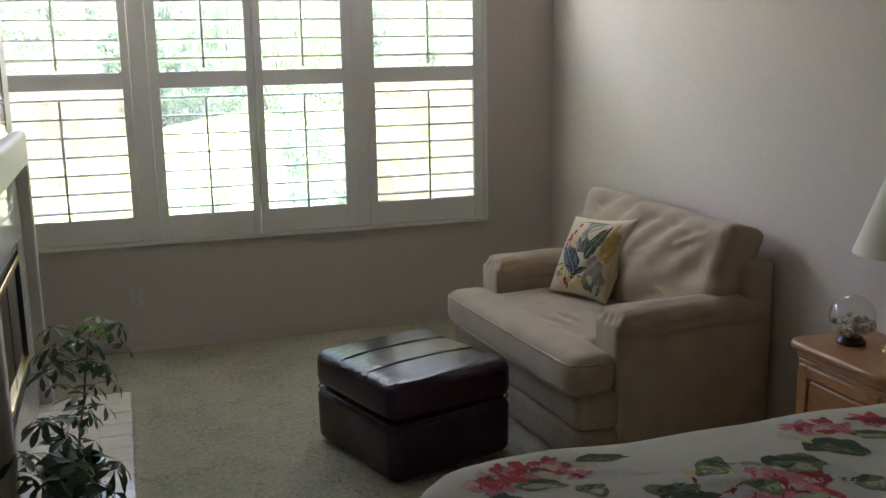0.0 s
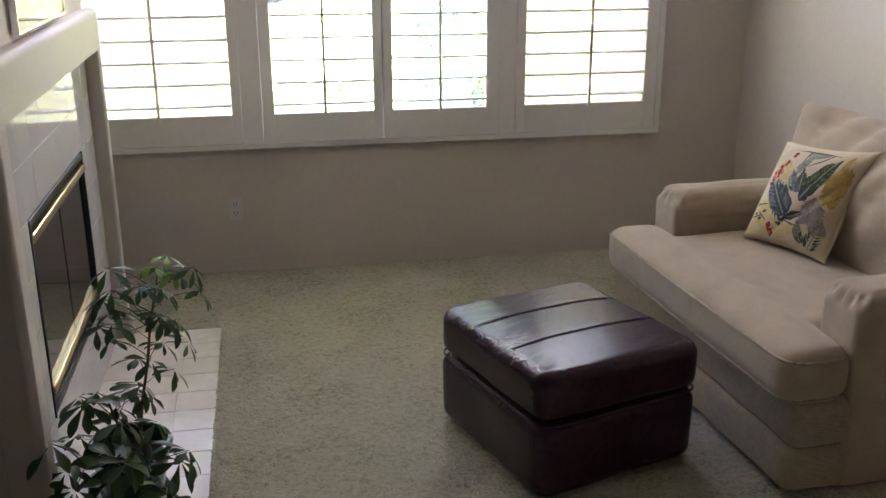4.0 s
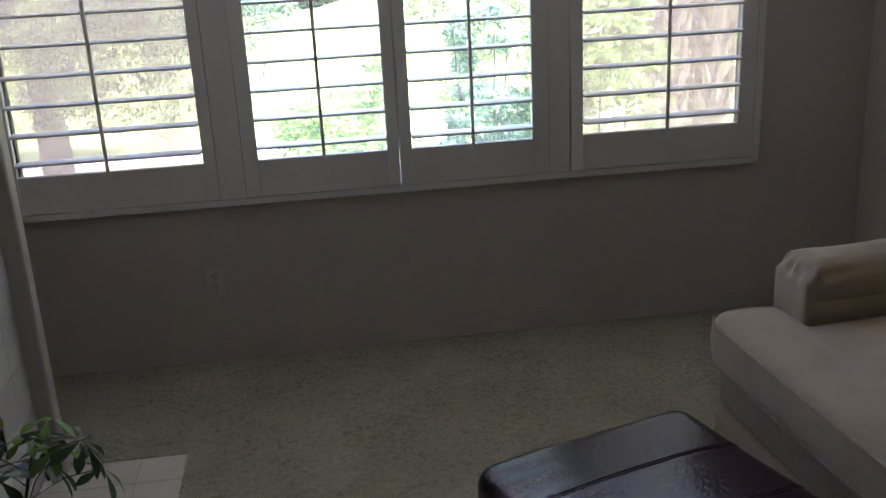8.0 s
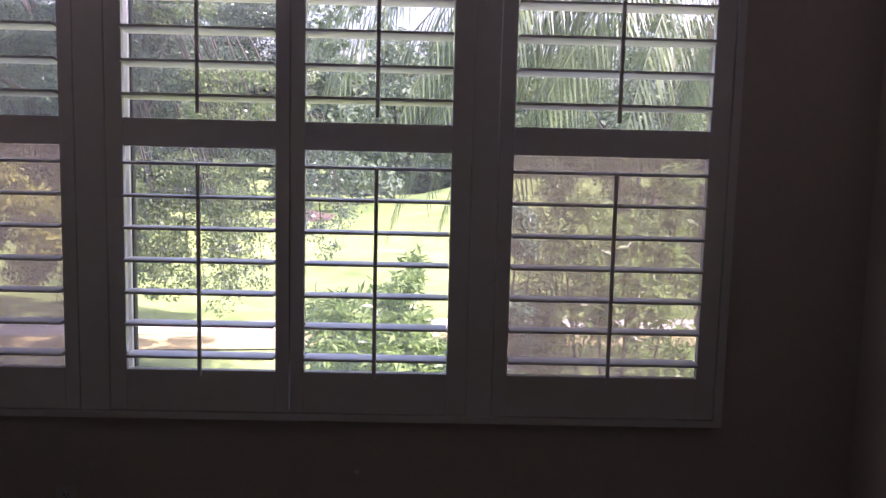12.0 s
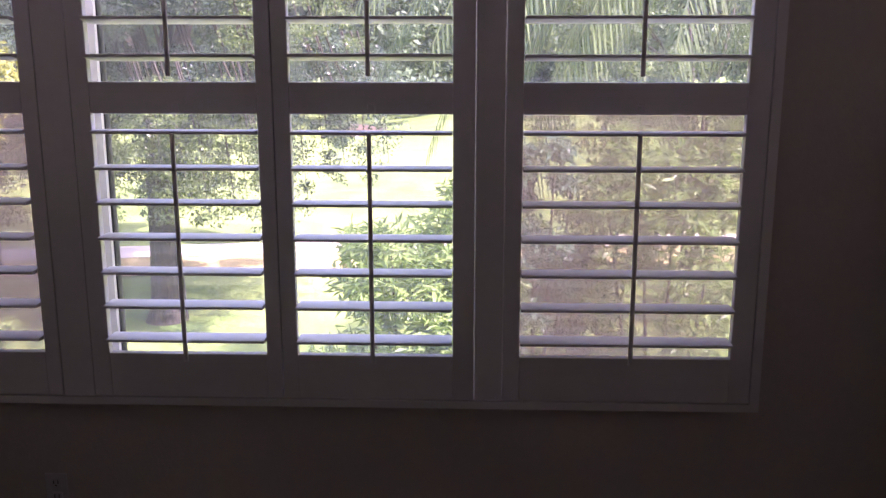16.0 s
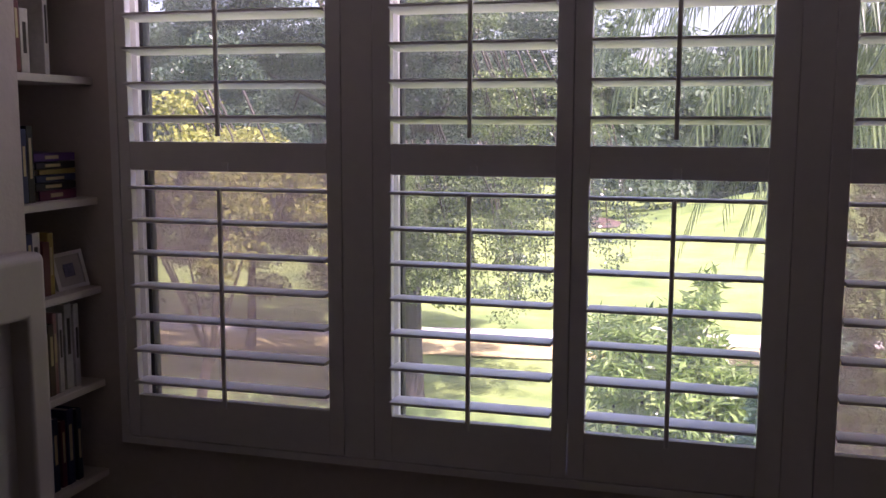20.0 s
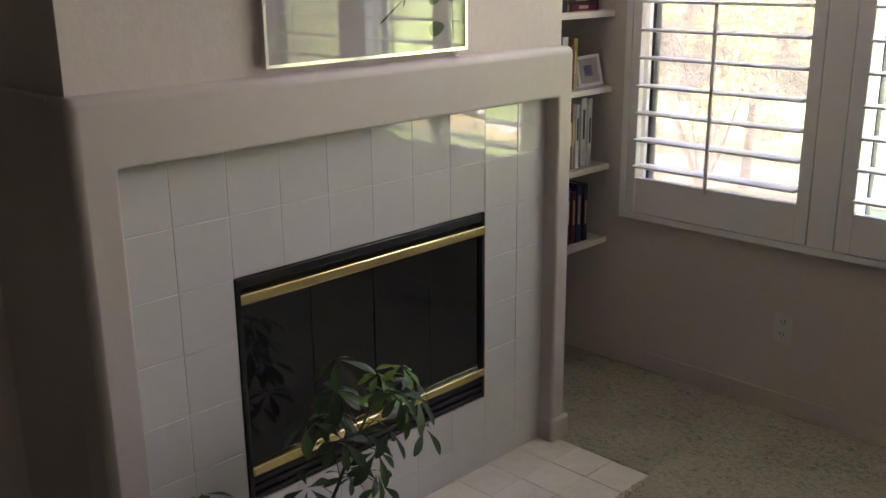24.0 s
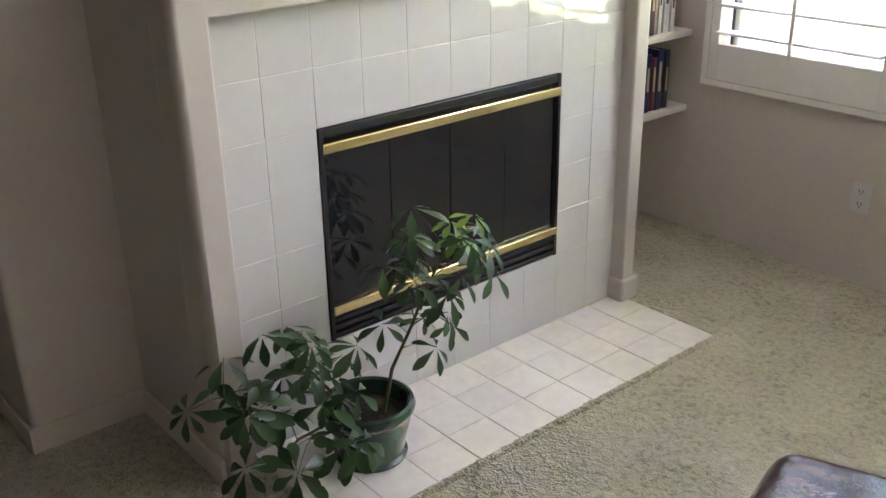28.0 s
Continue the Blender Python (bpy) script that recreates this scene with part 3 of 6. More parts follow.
def surround():
    """The painted surround in one piece: two posts and the mantel, all edges rounded."""
    bm = bmesh.new()
    pts = [(LEG[0], 0.0), (LEG[0], 1.368), (LEG[3], 1.368), (LEG[3], 0.0), (LEG[2], 0.0), (LEG[2], NICHE_TOP), (LEG[1], NICHE_TOP), (LEG[1], 0.0)]
    a = [bm.verts.new((X_BREAST - 0.06, y, z)) for y, z in pts]
    b = [bm.verts.new((FX, y, z)) for y, z in pts]
    bm.faces.new(a[::-1])
    bm.faces.new(b)
    for k in range(8):
        bm.faces.new((a[k], a[(k + 1) % 8], b[(k + 1) % 8], b[k]))
    bmesh.ops.recalc_face_normals(bm, faces=bm.faces[:])
    inner = [e for e in bm.edges if all(LEG[1] - 0.001 <= v.co.y <= LEG[2] + 0.001 and v.co.z <= NICHE_TOP + 0.001 for v in e.verts)]
    outer = [e for e in bm.edges if e not in inner]
    bmesh.ops.bevel(bm, geom=inner, offset=0.009, segments=3, profile=0.5, affect="EDGES")
    outer = [e for e in outer if e.is_valid]
    bmesh.ops.bevel(bm, geom=outer, offset=0.022, segments=4, profile=0.5, affect="EDGES")
    for f in bm.faces:
        f.normal_update()
        f.smooth = max(abs(c) for c in f.normal) < 0.999
    return bm


part("mantel_surround", surround(), M_MANTEL, fire, "cream painted surround and mantel with rounded edges")
part("plinth", box(X_BREAST - 0.04, FX + 0.012, LEG[2] - 0.01, LEG[3] + 0.012, 0, 0.095, 0.014, 3), M_MANTEL, fire)
part("side_panel", box(X_SIDE - 0.03, X_BREAST - 0.045, LEG[0] + 0.001, -2.32, 0, 1.366, 0.003), M_MANTEL, fire)
part("side_panel", box(X_RECESS + 0.001, X_BREAST - 0.045, -0.677, LEG[3] + 0.022, 0, 1.31, 0.003), M_MANTEL, fire)
FB = (-1.957, -1.041, 0.261, 0.886)          # firebox: y, y, z, z
TX = -1.267                                   # face of the tiles
part("grout_bed", boxes((X_BREAST - 0.028, TX - 0.0014, LEG[1] - 0.01, FB[0], 0, NICHE_TOP + 0.01), (X_BREAST - 0.028, TX - 0.0014, FB[1], LEG[2] + 0.01, 0, NICHE_TOP + 0.01),
     (X_BREAST - 0.028, TX - 0.0014, FB[0], FB[1], 0, FB[2]), (X_BREAST - 0.028, TX - 0.0014, FB[0], FB[1], FB[3], NICHE_TOP + 0.01)), M_GROUT, fire, "cement grout", False)
insert = part("firebox", boxes((-1.50, TX - 0.03, FB[0] + 0.002, FB[1] - 0.002, FB[2] + 0.002, FB[3] - 0.002)), M_BLACK, fire, "black steel firebox insert", False)
fy0, fy1 = FB[0] + 0.002, FB[1] - 0.002
for y0, y1 in ((fy0, fy0 + 0.014), (fy1 - 0.014, fy1)):
    part("face_frame", box(TX - 0.03, TX + 0.004, y0, y1, FB[2] + 0.002, FB[3] - 0.002, 0.002), M_BLACK, insert)
for z0, z1 in ((0.856, 0.883), (0.265, 0.281), (0.290, 0.306), (0.315, 0.331)):
    part("louvre_slat", box(TX - 0.025, TX + 0.002, fy0 + 0.014, fy1 - 0.014, z0, z1, 0.004), M_BLACK, insert)
part("brass_strip", box(TX - 0.02, TX + 0.010, fy0 + 0.010, fy1 - 0.004, 0.814, 0.843, 0.004), M_BRASS, insert, "polished brass strip")
part("brass_strip", box(TX - 0.02, TX + 0.010, fy0 + 0.010, fy1 - 0.004, 0.341, 0.368, 0.004), M_BRASS, insert, "polished brass strip")
gw = (fy1 - fy0 - 0.028) / 4
for k in range(4):
    gy = fy0 + 0.014 + gw * k
    part("glass_door", box(TX - 0.012 - 0.002 * (k % 2), TX - 0.006 - 0.002 * (k % 2), gy + 0.0015, gy + gw - 0.0015, 0.370, 0.812, 0.0015, 1), M_DARKGLASS, insert, "smoked glass door panel")

# ---- hearth ----
hearth = thing("hearth", -1.04, -1.5, 0, "low hearth of cream glazed tiles before the fireplace", "hearth")
HY0, HY1, HX1 = -2.235, -0.717, -0.832
part("grout_bed", boxes((X_BREAST - 0.001, HX1 - 0.002, HY0 + 0.002, HY1 - 0.002, -0.02, 0.0075)), M_GROUT, hearth, "cement grout", False)

# the carpet's pile stands up round the hearth
edge_rng = random.Random(3)
bm = bmesh.new()
run = [(-1.17 + 0.012 * k, HY1 + 0.006) for k in range(int((HX1 + 1.17) / 0.012))] + [(HX1 + 0.006, HY1 + 0.004 - 0.012 * k) for k in range(int((HY1 - HY0) / 0.012))] + [(HX1 - 0.012 * k, HY0 - 0.006) for k in range(int((HX1 + 1.17) / 0.012))]
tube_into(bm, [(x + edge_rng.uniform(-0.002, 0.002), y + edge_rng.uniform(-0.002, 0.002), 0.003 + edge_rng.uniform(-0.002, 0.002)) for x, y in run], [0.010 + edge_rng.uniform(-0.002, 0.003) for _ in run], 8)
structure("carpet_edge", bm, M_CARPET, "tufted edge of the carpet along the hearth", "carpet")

# ---- shelves and what stands on them ----
SX, SY0, SY1 = -1.555, -0.672, Y_NORTH
SHELF_Z = (0.530, 0.838, 1.150, 1.441, 1.822, 2.13)
for z in SHELF_Z:
    tagged(new("shelf", to_mesh("shelf", box(X_RECESS, SX, SY0, SY1 - 0.001, z - 0.024, z, 0.003), M_TRIM)), "white painted fixed shelf with books in the recess", "shelf", "shelves in the recess")


def book(x, y, z, depth, thick, height, colour, rz=0, lean=0, label="closed hardback book standing on a shelf", flat=False):
    """A hardback: two boards, a rounded spine towards the room, and a page block."""
    key = "cover_%02x%02x%02x" % tuple(int(c * 255) for c in colour)
    m = bpy.data.materials.get(key) or mat(key, colour, 0.4, 0.12, 12, 60)
    b = thing("book", x, y, z, label, "book", "books on the shelves")
    b.matrix_basis = pose(x, y, z, 0, 0, rz) @ pose(0, 0, 0, lean, 0, 0) @ (pose(0, 0, thick, -90, 0, 0) if flat else Matrix.Identity(4))
    for nm, bm, mm in (("cover", box(-0.0, depth, 0, 0.0025, 0, height, 0.0008, 1), m), ("cover", box(0, depth, thick - 0.0025, thick, 0, height, 0.0008, 1), m),
                       ("spine", box(depth - 0.004, depth + 0.003, 0.0005, thick - 0.0005, 0, height, 0.0015, 2), m),
                       ("pages", box(0.004, depth - 0.004, 0.0027, thick - 0.0027, 0.004, height - 0.004), M_PAGES)):
        ob = new(nm, to_mesh(nm, bm, mm))
        ob.parent = b
    if height > 0.17 and thick > 0.016:
        rng = random.Random(int(y * 9999) + int(z * 777))
        tm = M_TITLE if sum(colour) < 0.9 else M_INK
        ob = new("title", to_mesh("title", box(depth + 0.0028, depth + 0.0036, thick * 0.3, thick * 0.7, height * rng.uniform(0.3, 0.45), height * rng.uniform(0.7, 0.85)), tm, False))
        ob.parent = b
    return b


M_PAGES = mat("book_pages", (0.66, 0.60, 0.48), 0.9, 0.1, 20, 300, stretch=(1, 60, 1))
M_TITLE = mat("title_foil", (0.55, 0.47, 0.25), 0.4, 0.1)
SPINES = [(0.02, 0.03, 0.09), (0.02, 0.02, 0.02), (0.30, 0.03, 0.04), (0.03, 0.07, 0.28), (0.55, 0.50, 0.42), (0.04, 0.16, 0.14), (0.36, 0.27, 0.07), (0.14, 0.03, 0.03), (0.62, 0.60, 0.56), (0.10, 0.10, 0.12)]


def row_of_books(z, y0, y1, colours, heights, thicks, seed):
    rng = random.Random(seed)
    y, k = y0, 0
    while True:
        t = thicks[k % len(thicks)] * rng.uniform(0.85, 1.15)
        if y + t > y1:
            break
        h = heights[k % len(heights)] * rng.uniform(0.95, 1.05)
        d = min(0.16 + h * 0.18, 0.23)
        book(SX - 0.035 - d - rng.uniform(0, 0.012), y, z + 0.0005, d, t, h, colours[k % len(colours)])
        y += t + 0.001
        k += 1
    return y


S = SPINES


def set_of_books(z, y_end, specs):
    """Books counted from the window's side: colour, thickness, height, set back."""
    y = y_end
    for c, t, h, back in specs:
        y -= t + 0.001
        d = min(0.15 + h * 0.22, 0.225)
        book(SX - 0.030 - d - back, y, z + 0.0005, d, t, h, c)


WHITE, PINK, TAN, GOLD, BROWN, NAVY, WINE, CREAM = (0.58, 0.57, 0.56), (0.42, 0.24, 0.23), (0.36, 0.30, 0.21), (0.30, 0.23, 0.10), (0.07, 0.045, 0.035), (0.02, 0.03, 0.10), (0.14, 0.025, 0.05), (0.42, 0.37, 0.29)
set_of_books(0.530, -0.070, [((0.03, 0.05, 0.07), 0.026, 0.235, 0), (CREAM, 0.012, 0.22, 0.01), (NAVY, 0.034, 0.245, 0), (WINE, 0.024, 0.215, 0.004), (CREAM, 0.014, 0.225, 0.012), (NAVY, 0.03, 0.235, 0), ((0.02, 0.02, 0.022), 0.032, 0.20, 0), (BROWN, 0.03, 0.22, 0.006), (NAVY, 0.03, 0.23, 0), ((0.03, 0.05, 0.07), 0.03, 0.21, 0)])
set_of_books(0.838, -0.060, [(WHITE, 0.026, 0.268, 0), ((0.50, 0.51, 0.50), 0.036, 0.272, 0.006), (BROWN, 0.016, 0.235, 0.01), (WHITE, 0.022, 0.252, 0), (PINK, 0.018, 0.255, 0.004), (BROWN, 0.028, 0.225, 0), (TAN, 0.040, 0.200, 0), (GOLD, 0.036, 0.205, 0.003), (TAN, 0.03, 0.195, 0.008), (BROWN, 0.03, 0.22, 0), (CREAM, 0.03, 0.20, 0), (BROWN, 0.03, 0.21, 0)])
row_of_books(1.150, -0.62, -0.12, [S[9], S[7], S[0], S[8], S[7], S[6], S[1], S[0], S[8]], [0.19, 0.17, 0.20], [0.035, 0.03, 0.028], 11)
row_of_books(1.441, -0.62, -0.215, [S[1], S[5], S[6], S[0], S[1], S[6], S[0], S[1]], [0.225, 0.205, 0.215], [0.028, 0.035, 0.024], 14)
zb = 1.4415
for c, t in (((0.16, 0.03, 0.08), 0.030), (S[1], 0.024), (S[0], 0.022), ((0.38, 0.30, 0.08), 0.016), (S[1], 0.022), ((0.10, 0.04, 0.20), 0.026)):
    hb = 0.185 + 0.012 * math.sin(zb * 90)
    b = book(SX, 0, zb, 0.15, t, hb, c, label="closed book lying in a low stack on a shelf")
    b.matrix_basis = pose(SX - 0.20, -0.015, zb, 90, 0, 0)
    zb += t + 0.001
row_of_books(1.822, -0.62, -0.20, [S[1], S[9], S[0], S[1], S[7], S[8]], [0.22, 0.24, 0.19], [0.03, 0.036], 21)
book(SX - 0.22, -0.15, 1.8225, 0.18, 0.022, 0.25, S[8])


def photo_frame(x, y, z):
    """A small tilted square photo frame with a white mat and a blue print."""
    f = thing("photo_frame", x, y, z, "small white-framed photo leaning on the shelf", "photo frame")
    m = pose(x, y, z, 0, -14, 0) @ pose(0, 0, 0, 0, 0, -22)
    for nm, row, mm in (("frame", (-0.008, 0.008, -0.055, 0.055, 0.0, 0.012), M_FRAME), ("frame", (-0.008, 0.008, -0.055, 0.055, 0.108, 0.12), M_FRAME),
                        ("frame", (-0.008, 0.008, -0.055, -0.043, 0.012, 0.108), M_FRAME), ("frame", (-0.008, 0.008, 0.043, 0.055, 0.012, 0.108), M_FRAME),
                        ("backing", (-0.006, 0.001, -0.043, 0.043, 0.012, 0.108), M_PAPER), ("print", (0.001, 0.0025, -0.018, 0.018, 0.04, 0.082), M_DUSK)):
        part(nm, moved(box(*row), m), mm, f)


photo_frame(SX - 0.045, -0.055, 1.152)

# ---- picture over the mantel ----
pic = thing("picture", X_BREAST + 0.015, -1.48, 1.386, "framed flower painting under glass in a thin chrome frame", "picture")
PY0, PY1, PZ0, PZ1, PXF = -1.838, -1.140, 1.386, 2.30, X_BREAST + 0.024
part("frame", boxes((X_BREAST + 0.002, PXF, PY0, PY0 + 0.008, PZ0, PZ1), (X_BREAST + 0.002, PXF, PY1 - 0.008, PY1, PZ0, PZ1),
     (X_BREAST + 0.002, PXF, PY0 + 0.008, PY1 - 0.008, PZ0, PZ0 + 0.008), (X_BREAST + 0.002, PXF, PY0 + 0.008, PY1 - 0.008, PZ1 - 0.008, PZ1)), M_CHROME, pic, "thin chrome frame", False)
paper = part("paper", boxes((X_BREAST + 0.002, X_BREAST + 0.010, PY0 + 0.008, PY1 - 0.008, PZ0 + 0.008, PZ1 - 0.008)), M_PAPER, pic, "pale painting paper", False)
part("glass", boxes((PXF - 0.006, PXF - 0.003, PY0 + 0.008, PY1 - 0.008, PZ0 + 0.008, PZ1 - 0.008)), M_PICGLASS, pic, "clear glass", False)


def flat_shape(y, z, ly, lz, turn, lift, n=14, pinch=1.0):
    """A flat leaf-like blot on the picture paper."""
    bm = bmesh.new()
    ca, sa = math.cos(radians(turn)), math.sin(radians(turn))
    vs = []
    for k in range(n):
        a = 2 * math.pi * k / n
        u, w = ly * math.cos(a), lz * math.sin(a) * (1 - 0.3 * pinch * math.cos(a))
        vs.append(bm.verts.new((X_BREAST + 0.0102 + lift, y + u * ca - w * sa, z + u * sa + w * ca)))
    bm.faces.new(vs)
    return bm


rng = random.Random(5)
for y, z, a, b, turn, mm, nm in (
        (-1.52, 1.66, 0.115, 0.018, 80, M_BLUE, "blue_bloom"), (-1.485, 1.60, 0.075, 0.013, 78, M_BLUE, "blue_bloom"), (-1.415, 1.70, 0.105, 0.020, 76, M_BLUE, "blue_bloom"),
        (-1.40, 1.62, 0.05, 0.010, 84, M_BLUE, "blue_bloom"), (-1.54, 1.78, 0.06, 0.03, 70, M_BLUE, "blue_bloom"), (-1.42, 1.81, 0.06, 0.03, 95, M_BLUE, "blue_bloom"),
        (-1.255, 1.69, 0.035, 0.028, 10, M_ORANGE, "orange_flower"), (-1.27, 1.655, 0.03, 0.022, 60, M_ORANGE, "orange_flower"), (-1.225, 1.66, 0.03, 0.018, 120, M_ORANGE, "orange_flower"),
        (-1.285, 1.585, 0.024, 0.02, 30, M_ORANGE, "orange_flower"), (-1.262, 1.575, 0.02, 0.016, 90, M_ORANGE, "orange_flower"), (-1.24, 1.73, 0.03, 0.02, 40, M_ORANGE, "orange_flower"),
        (-1.20, 1.60, 0.05, 0.008, 100, M_GREEN, "leaf"), (-1.25, 1.53, 0.03, 0.012, 20, M_GREEN, "leaf"), (-1.21, 1.54, 0.03, 0.010, 140, M_GREEN, "leaf"), (-1.18, 1.66, 0.05, 0.009, 80, M_GREEN, "leaf"),
        (-1.29, 1.71, 0.03, 0.008, 50, M_GREEN, "leaf"), (-1.25, 1.45, 0.03, 0.02, 10, M_GREEN, "leaf"), (-1.68, 1.70, 0.09, 0.004, 30, M_INK, "ink_stroke"), (-1.64, 1.74, 0.07, 0.004, 42, M_INK, "ink_stroke"), (-1.19, 1.55, 0.14, 0.003, 92, M_INK, "ink_stroke"),
        (-1.42, 1.50, 0.05, 0.003, 35, M_INK, "ink_stroke"), (-1.37, 1.53, 0.02, 0.003, 70, M_INK, "ink_stroke")):
    part(nm, flat_shape(y, z, a, b, turn, rng.uniform(0.0002, 0.0016), 18, -2.6 if mm is M_BLUE else 1.0), mm, paper, smooth=False)

# ---- outlet ----
out = thing("outlet", -0.764, Y_NORTH - 0.004, 0.333, "white plastic double outlet on the wall", "outlet")
part("cover_plate", box(-0.800, -0.728, Y_NORTH - 0.006, Y_NORTH - 0.0005, 0.276, 0.390, 0.003), M_PLATE, out)
for zc in (0.309, 0.357):
    socket = part("socket", box(-0.781, -0.747, Y_NORTH - 0.0085, Y_NORTH - 0.005, zc - 0.016, zc + 0.016, 0.001), M_PLATE, out)
    for dx in (-0.007, 0.007):
        part("slot", boxes((-0.764 + dx - 0.0015, -0.764 + dx + 0.0015, Y_NORTH - 0.0092, Y_NORTH - 0.0080, zc - 0.003, zc + 0.009)), M_SLOT, socket, smooth=False)
    part("slot", boxes((-0.7665, -0.7615, Y_NORTH - 0.0092, Y_NORTH - 0.0080, zc - 0.011, zc - 0.006)), M_SLOT, socket, smooth=False)


from mathutils.bvhtree import BVHTree
# ---- ottoman ----
OTT = pose(0.342, -1.893, 0, 0, 0, 17)
ott = thing("ottoman", 0.342, -1.893, 0, "burgundy leather storage ottoman with a seamed lid", "ottoman", rz=17)


def rect(a, b, c, d):
    return [(a, c), (b, c), (b, d), (a, d)]


part("base", moved(creased(puffed(rect(-0.304, 0.300, -0.334, 0.330), 0.010, 0.262, 0.06, 0.045, 0.0, 0.0, 0.006, 5, 1), [((-0.3, -0.2, 0.12), (-0.3, 0.25, 0.15)), ((-0.2, -0.33, 0.16), (0.2, -0.33, 0.13)), ((-0.3, -0.1, 0.2), (-0.3, 0.3, 0.19))], 0.004, 0.02), OTT), M_LEATHER, ott)
folds = [((-0.30, v, 0.43), (-0.15 + 0.06 * math.sin(9 * v), v + 0.04 * math.sin(23 * v), 0.448)) for v in (-0.26, -0.21, -0.16, -0.07, -0.03, 0.04, 0.07, 0.15, 0.19, 0.25)] + [((0.10, -0.26, 0.44), (0.20, -0.20, 0.44)), ((-0.05, 0.20, 0.45), (0.10, 0.24, 0.445))]
seams = [((-0.27, v, 0.45), (0.27, v, 0.45)) for v in (-0.105, 0.105)]
lid_bm = creased(creased(puffed(rect(-0.308, 0.304, -0.338, 0.334), 0.258, 0.429, 0.07, 0.05, 0.014, 0.0, 0.005, 5, 2), folds, 0.0035, 0.013), seams, 0.005, 0.010, 0)
lid_tree = BVHTree.FromBMesh(lid_bm)
part("lid", moved(lid_bm, OTT), M_LEATHER, ott, "padded leather lid")
for v in (-0.105, 0.105):
    for o in (-0.0045, 0.0045):
        pts = []
        for u in np.linspace(-0.285, 0.285, 29):
            p = lid_tree.ray_cast(Vector((u, v + o, 1.0)), Vector((0, 0, -1)))[0]
            pts.append(p + Vector((0, 0, 0.0003)))
        part("seam", moved(tube(pts, [0.0021] * 29, 6), OTT), M_LEATHER, ott, "stitched seam")
pts = dense(rect(-0.304, 0.300, -0.334, 0.330), 0.07, 0.05)
part("lid_welt", moved(tube([(p.x, p.y, 0.2615) for p in pts] + [(pts[0].x, pts[0].y, 0.2615)], [0.004] * (len(pts) + 1), 6), OTT), M_LEATHER, ott, "piped welt under the lid")
for sx in (-0.22, 0.22):
    for sy in (-0.25, 0.25):
        part("foot", moved(lathe([(0.022, 0.0), (0.026, 0.012), (0.026, 0.032)], (sx, sy, 0), 16), OTT), M_BLACK, ott, "short black foot")

# ---- armchair ----
CH = pose(0.897, -2.385, 0, 0, 0, 3.5)       # front right corner; u runs to the back, v along the front
chair = thing("armchair", 0.897, -2.385, 0, "wide tan upholstered armchair with loose cushions against the wall", "armchair", rz=3.5)
L, D = 1.385, 0.985


def chair_part(nm, bm, mm, label=""):
    return part(nm, moved(bm, CH), mm, chair, label)


def joined(*bms):
    """Several bodies in one mesh."""
    out = bmesh.new()
    for b in bms:
        me = bpy.data.meshes.new("join")
        b.to_mesh(me)
        b.free()
        out.from_mesh(me)
        bpy.data.meshes.remove(me)
    return out


chair_part("base_frame", puffed(rect(0.06, D - 0.03, 0.10, L - 0.10), 0.02, 0.31, 0.03, 0.015, 0, 0, 0.002, 5, 4), M_TAN)
chair_part("front_band", puffed(rect(0.008, 0.225, -0.004, L - 0.03), 0.156, 0.318, 0.05, 0.036, 0, 0, 0.004, 6, 5), M_TWEED, "ribbed fabric band under the seat")
chair_part("front_band", puffed(rect(-0.002, 0.225, -0.006, L - 0.03), 0.008, 0.160, 0.05, 0.036, 0, 0, 0.004, 6, 6), M_TWEED, "ribbed fabric band at the floor")
for v0, v1, nm in ((0.000, 0.190, 1), (L - 0.215, L - 0.030, 2)):
    chair_part("side_panel", puffed(rect(0.190, D - 0.03, v0 - 0.006, v1 + 0.004), 0.008, 0.56, 0.03, 0.012, 0, 0, 0.003, 5, nm), M_TAN)
    vm = (v0 + v1) / 2
    arm = puffed(rect(0.194, D - 0.04, v0 - 0.016, v1 + 0.006), 0.500, 0.650, 0.045, 0.070, 0.008, 0, 0.005, 5, nm)
    front = puffed(rect(0.186, 0.240, v0 - 0.004, v1), 0.33, 0.60, 0.025, 0.024, 0, 0, 0.004, 6, nm + 3)
    gathers = [((0.198, vm + o, 0.650), (0.188 + 0.03 * abs(o) / 0.05, vm + 1.6 * o, 0.58)) for o in (-0.055, -0.025, 0.01, 0.05)]
    drags = [((0.20, v0 - 0.01, 0.600), (0.36, v0 - 0.01, 0.635)), ((0.22, v1, 0.60), (0.34, v1, 0.63)), ((0.42, v0 - 0.01, 0.575), (0.70, v0 - 0.01, 0.590))]
    arm_ob = chair_part("arm", creased(joined(arm, front), gathers + drags, 0.010, 0.012), M_TAN, "padded arm with gathered front and soft rounded top")
    rem = arm_ob.modifiers.new("cloth", "REMESH")
    rem.mode, rem.voxel_size, rem.use_smooth_shade = "VOXEL", 0.0075, True
    smo = arm_ob.modifiers.new("soften", "SMOOTH")
    smo.factor, smo.iterations = 0.5, 4
chair_part("back_frame", puffed(rect(D - 0.15, D, 0.0, L), 0.05, 0.80, 0.05, 0.045, 0.01, 0, 0.005, 5, 7), M_TAN)


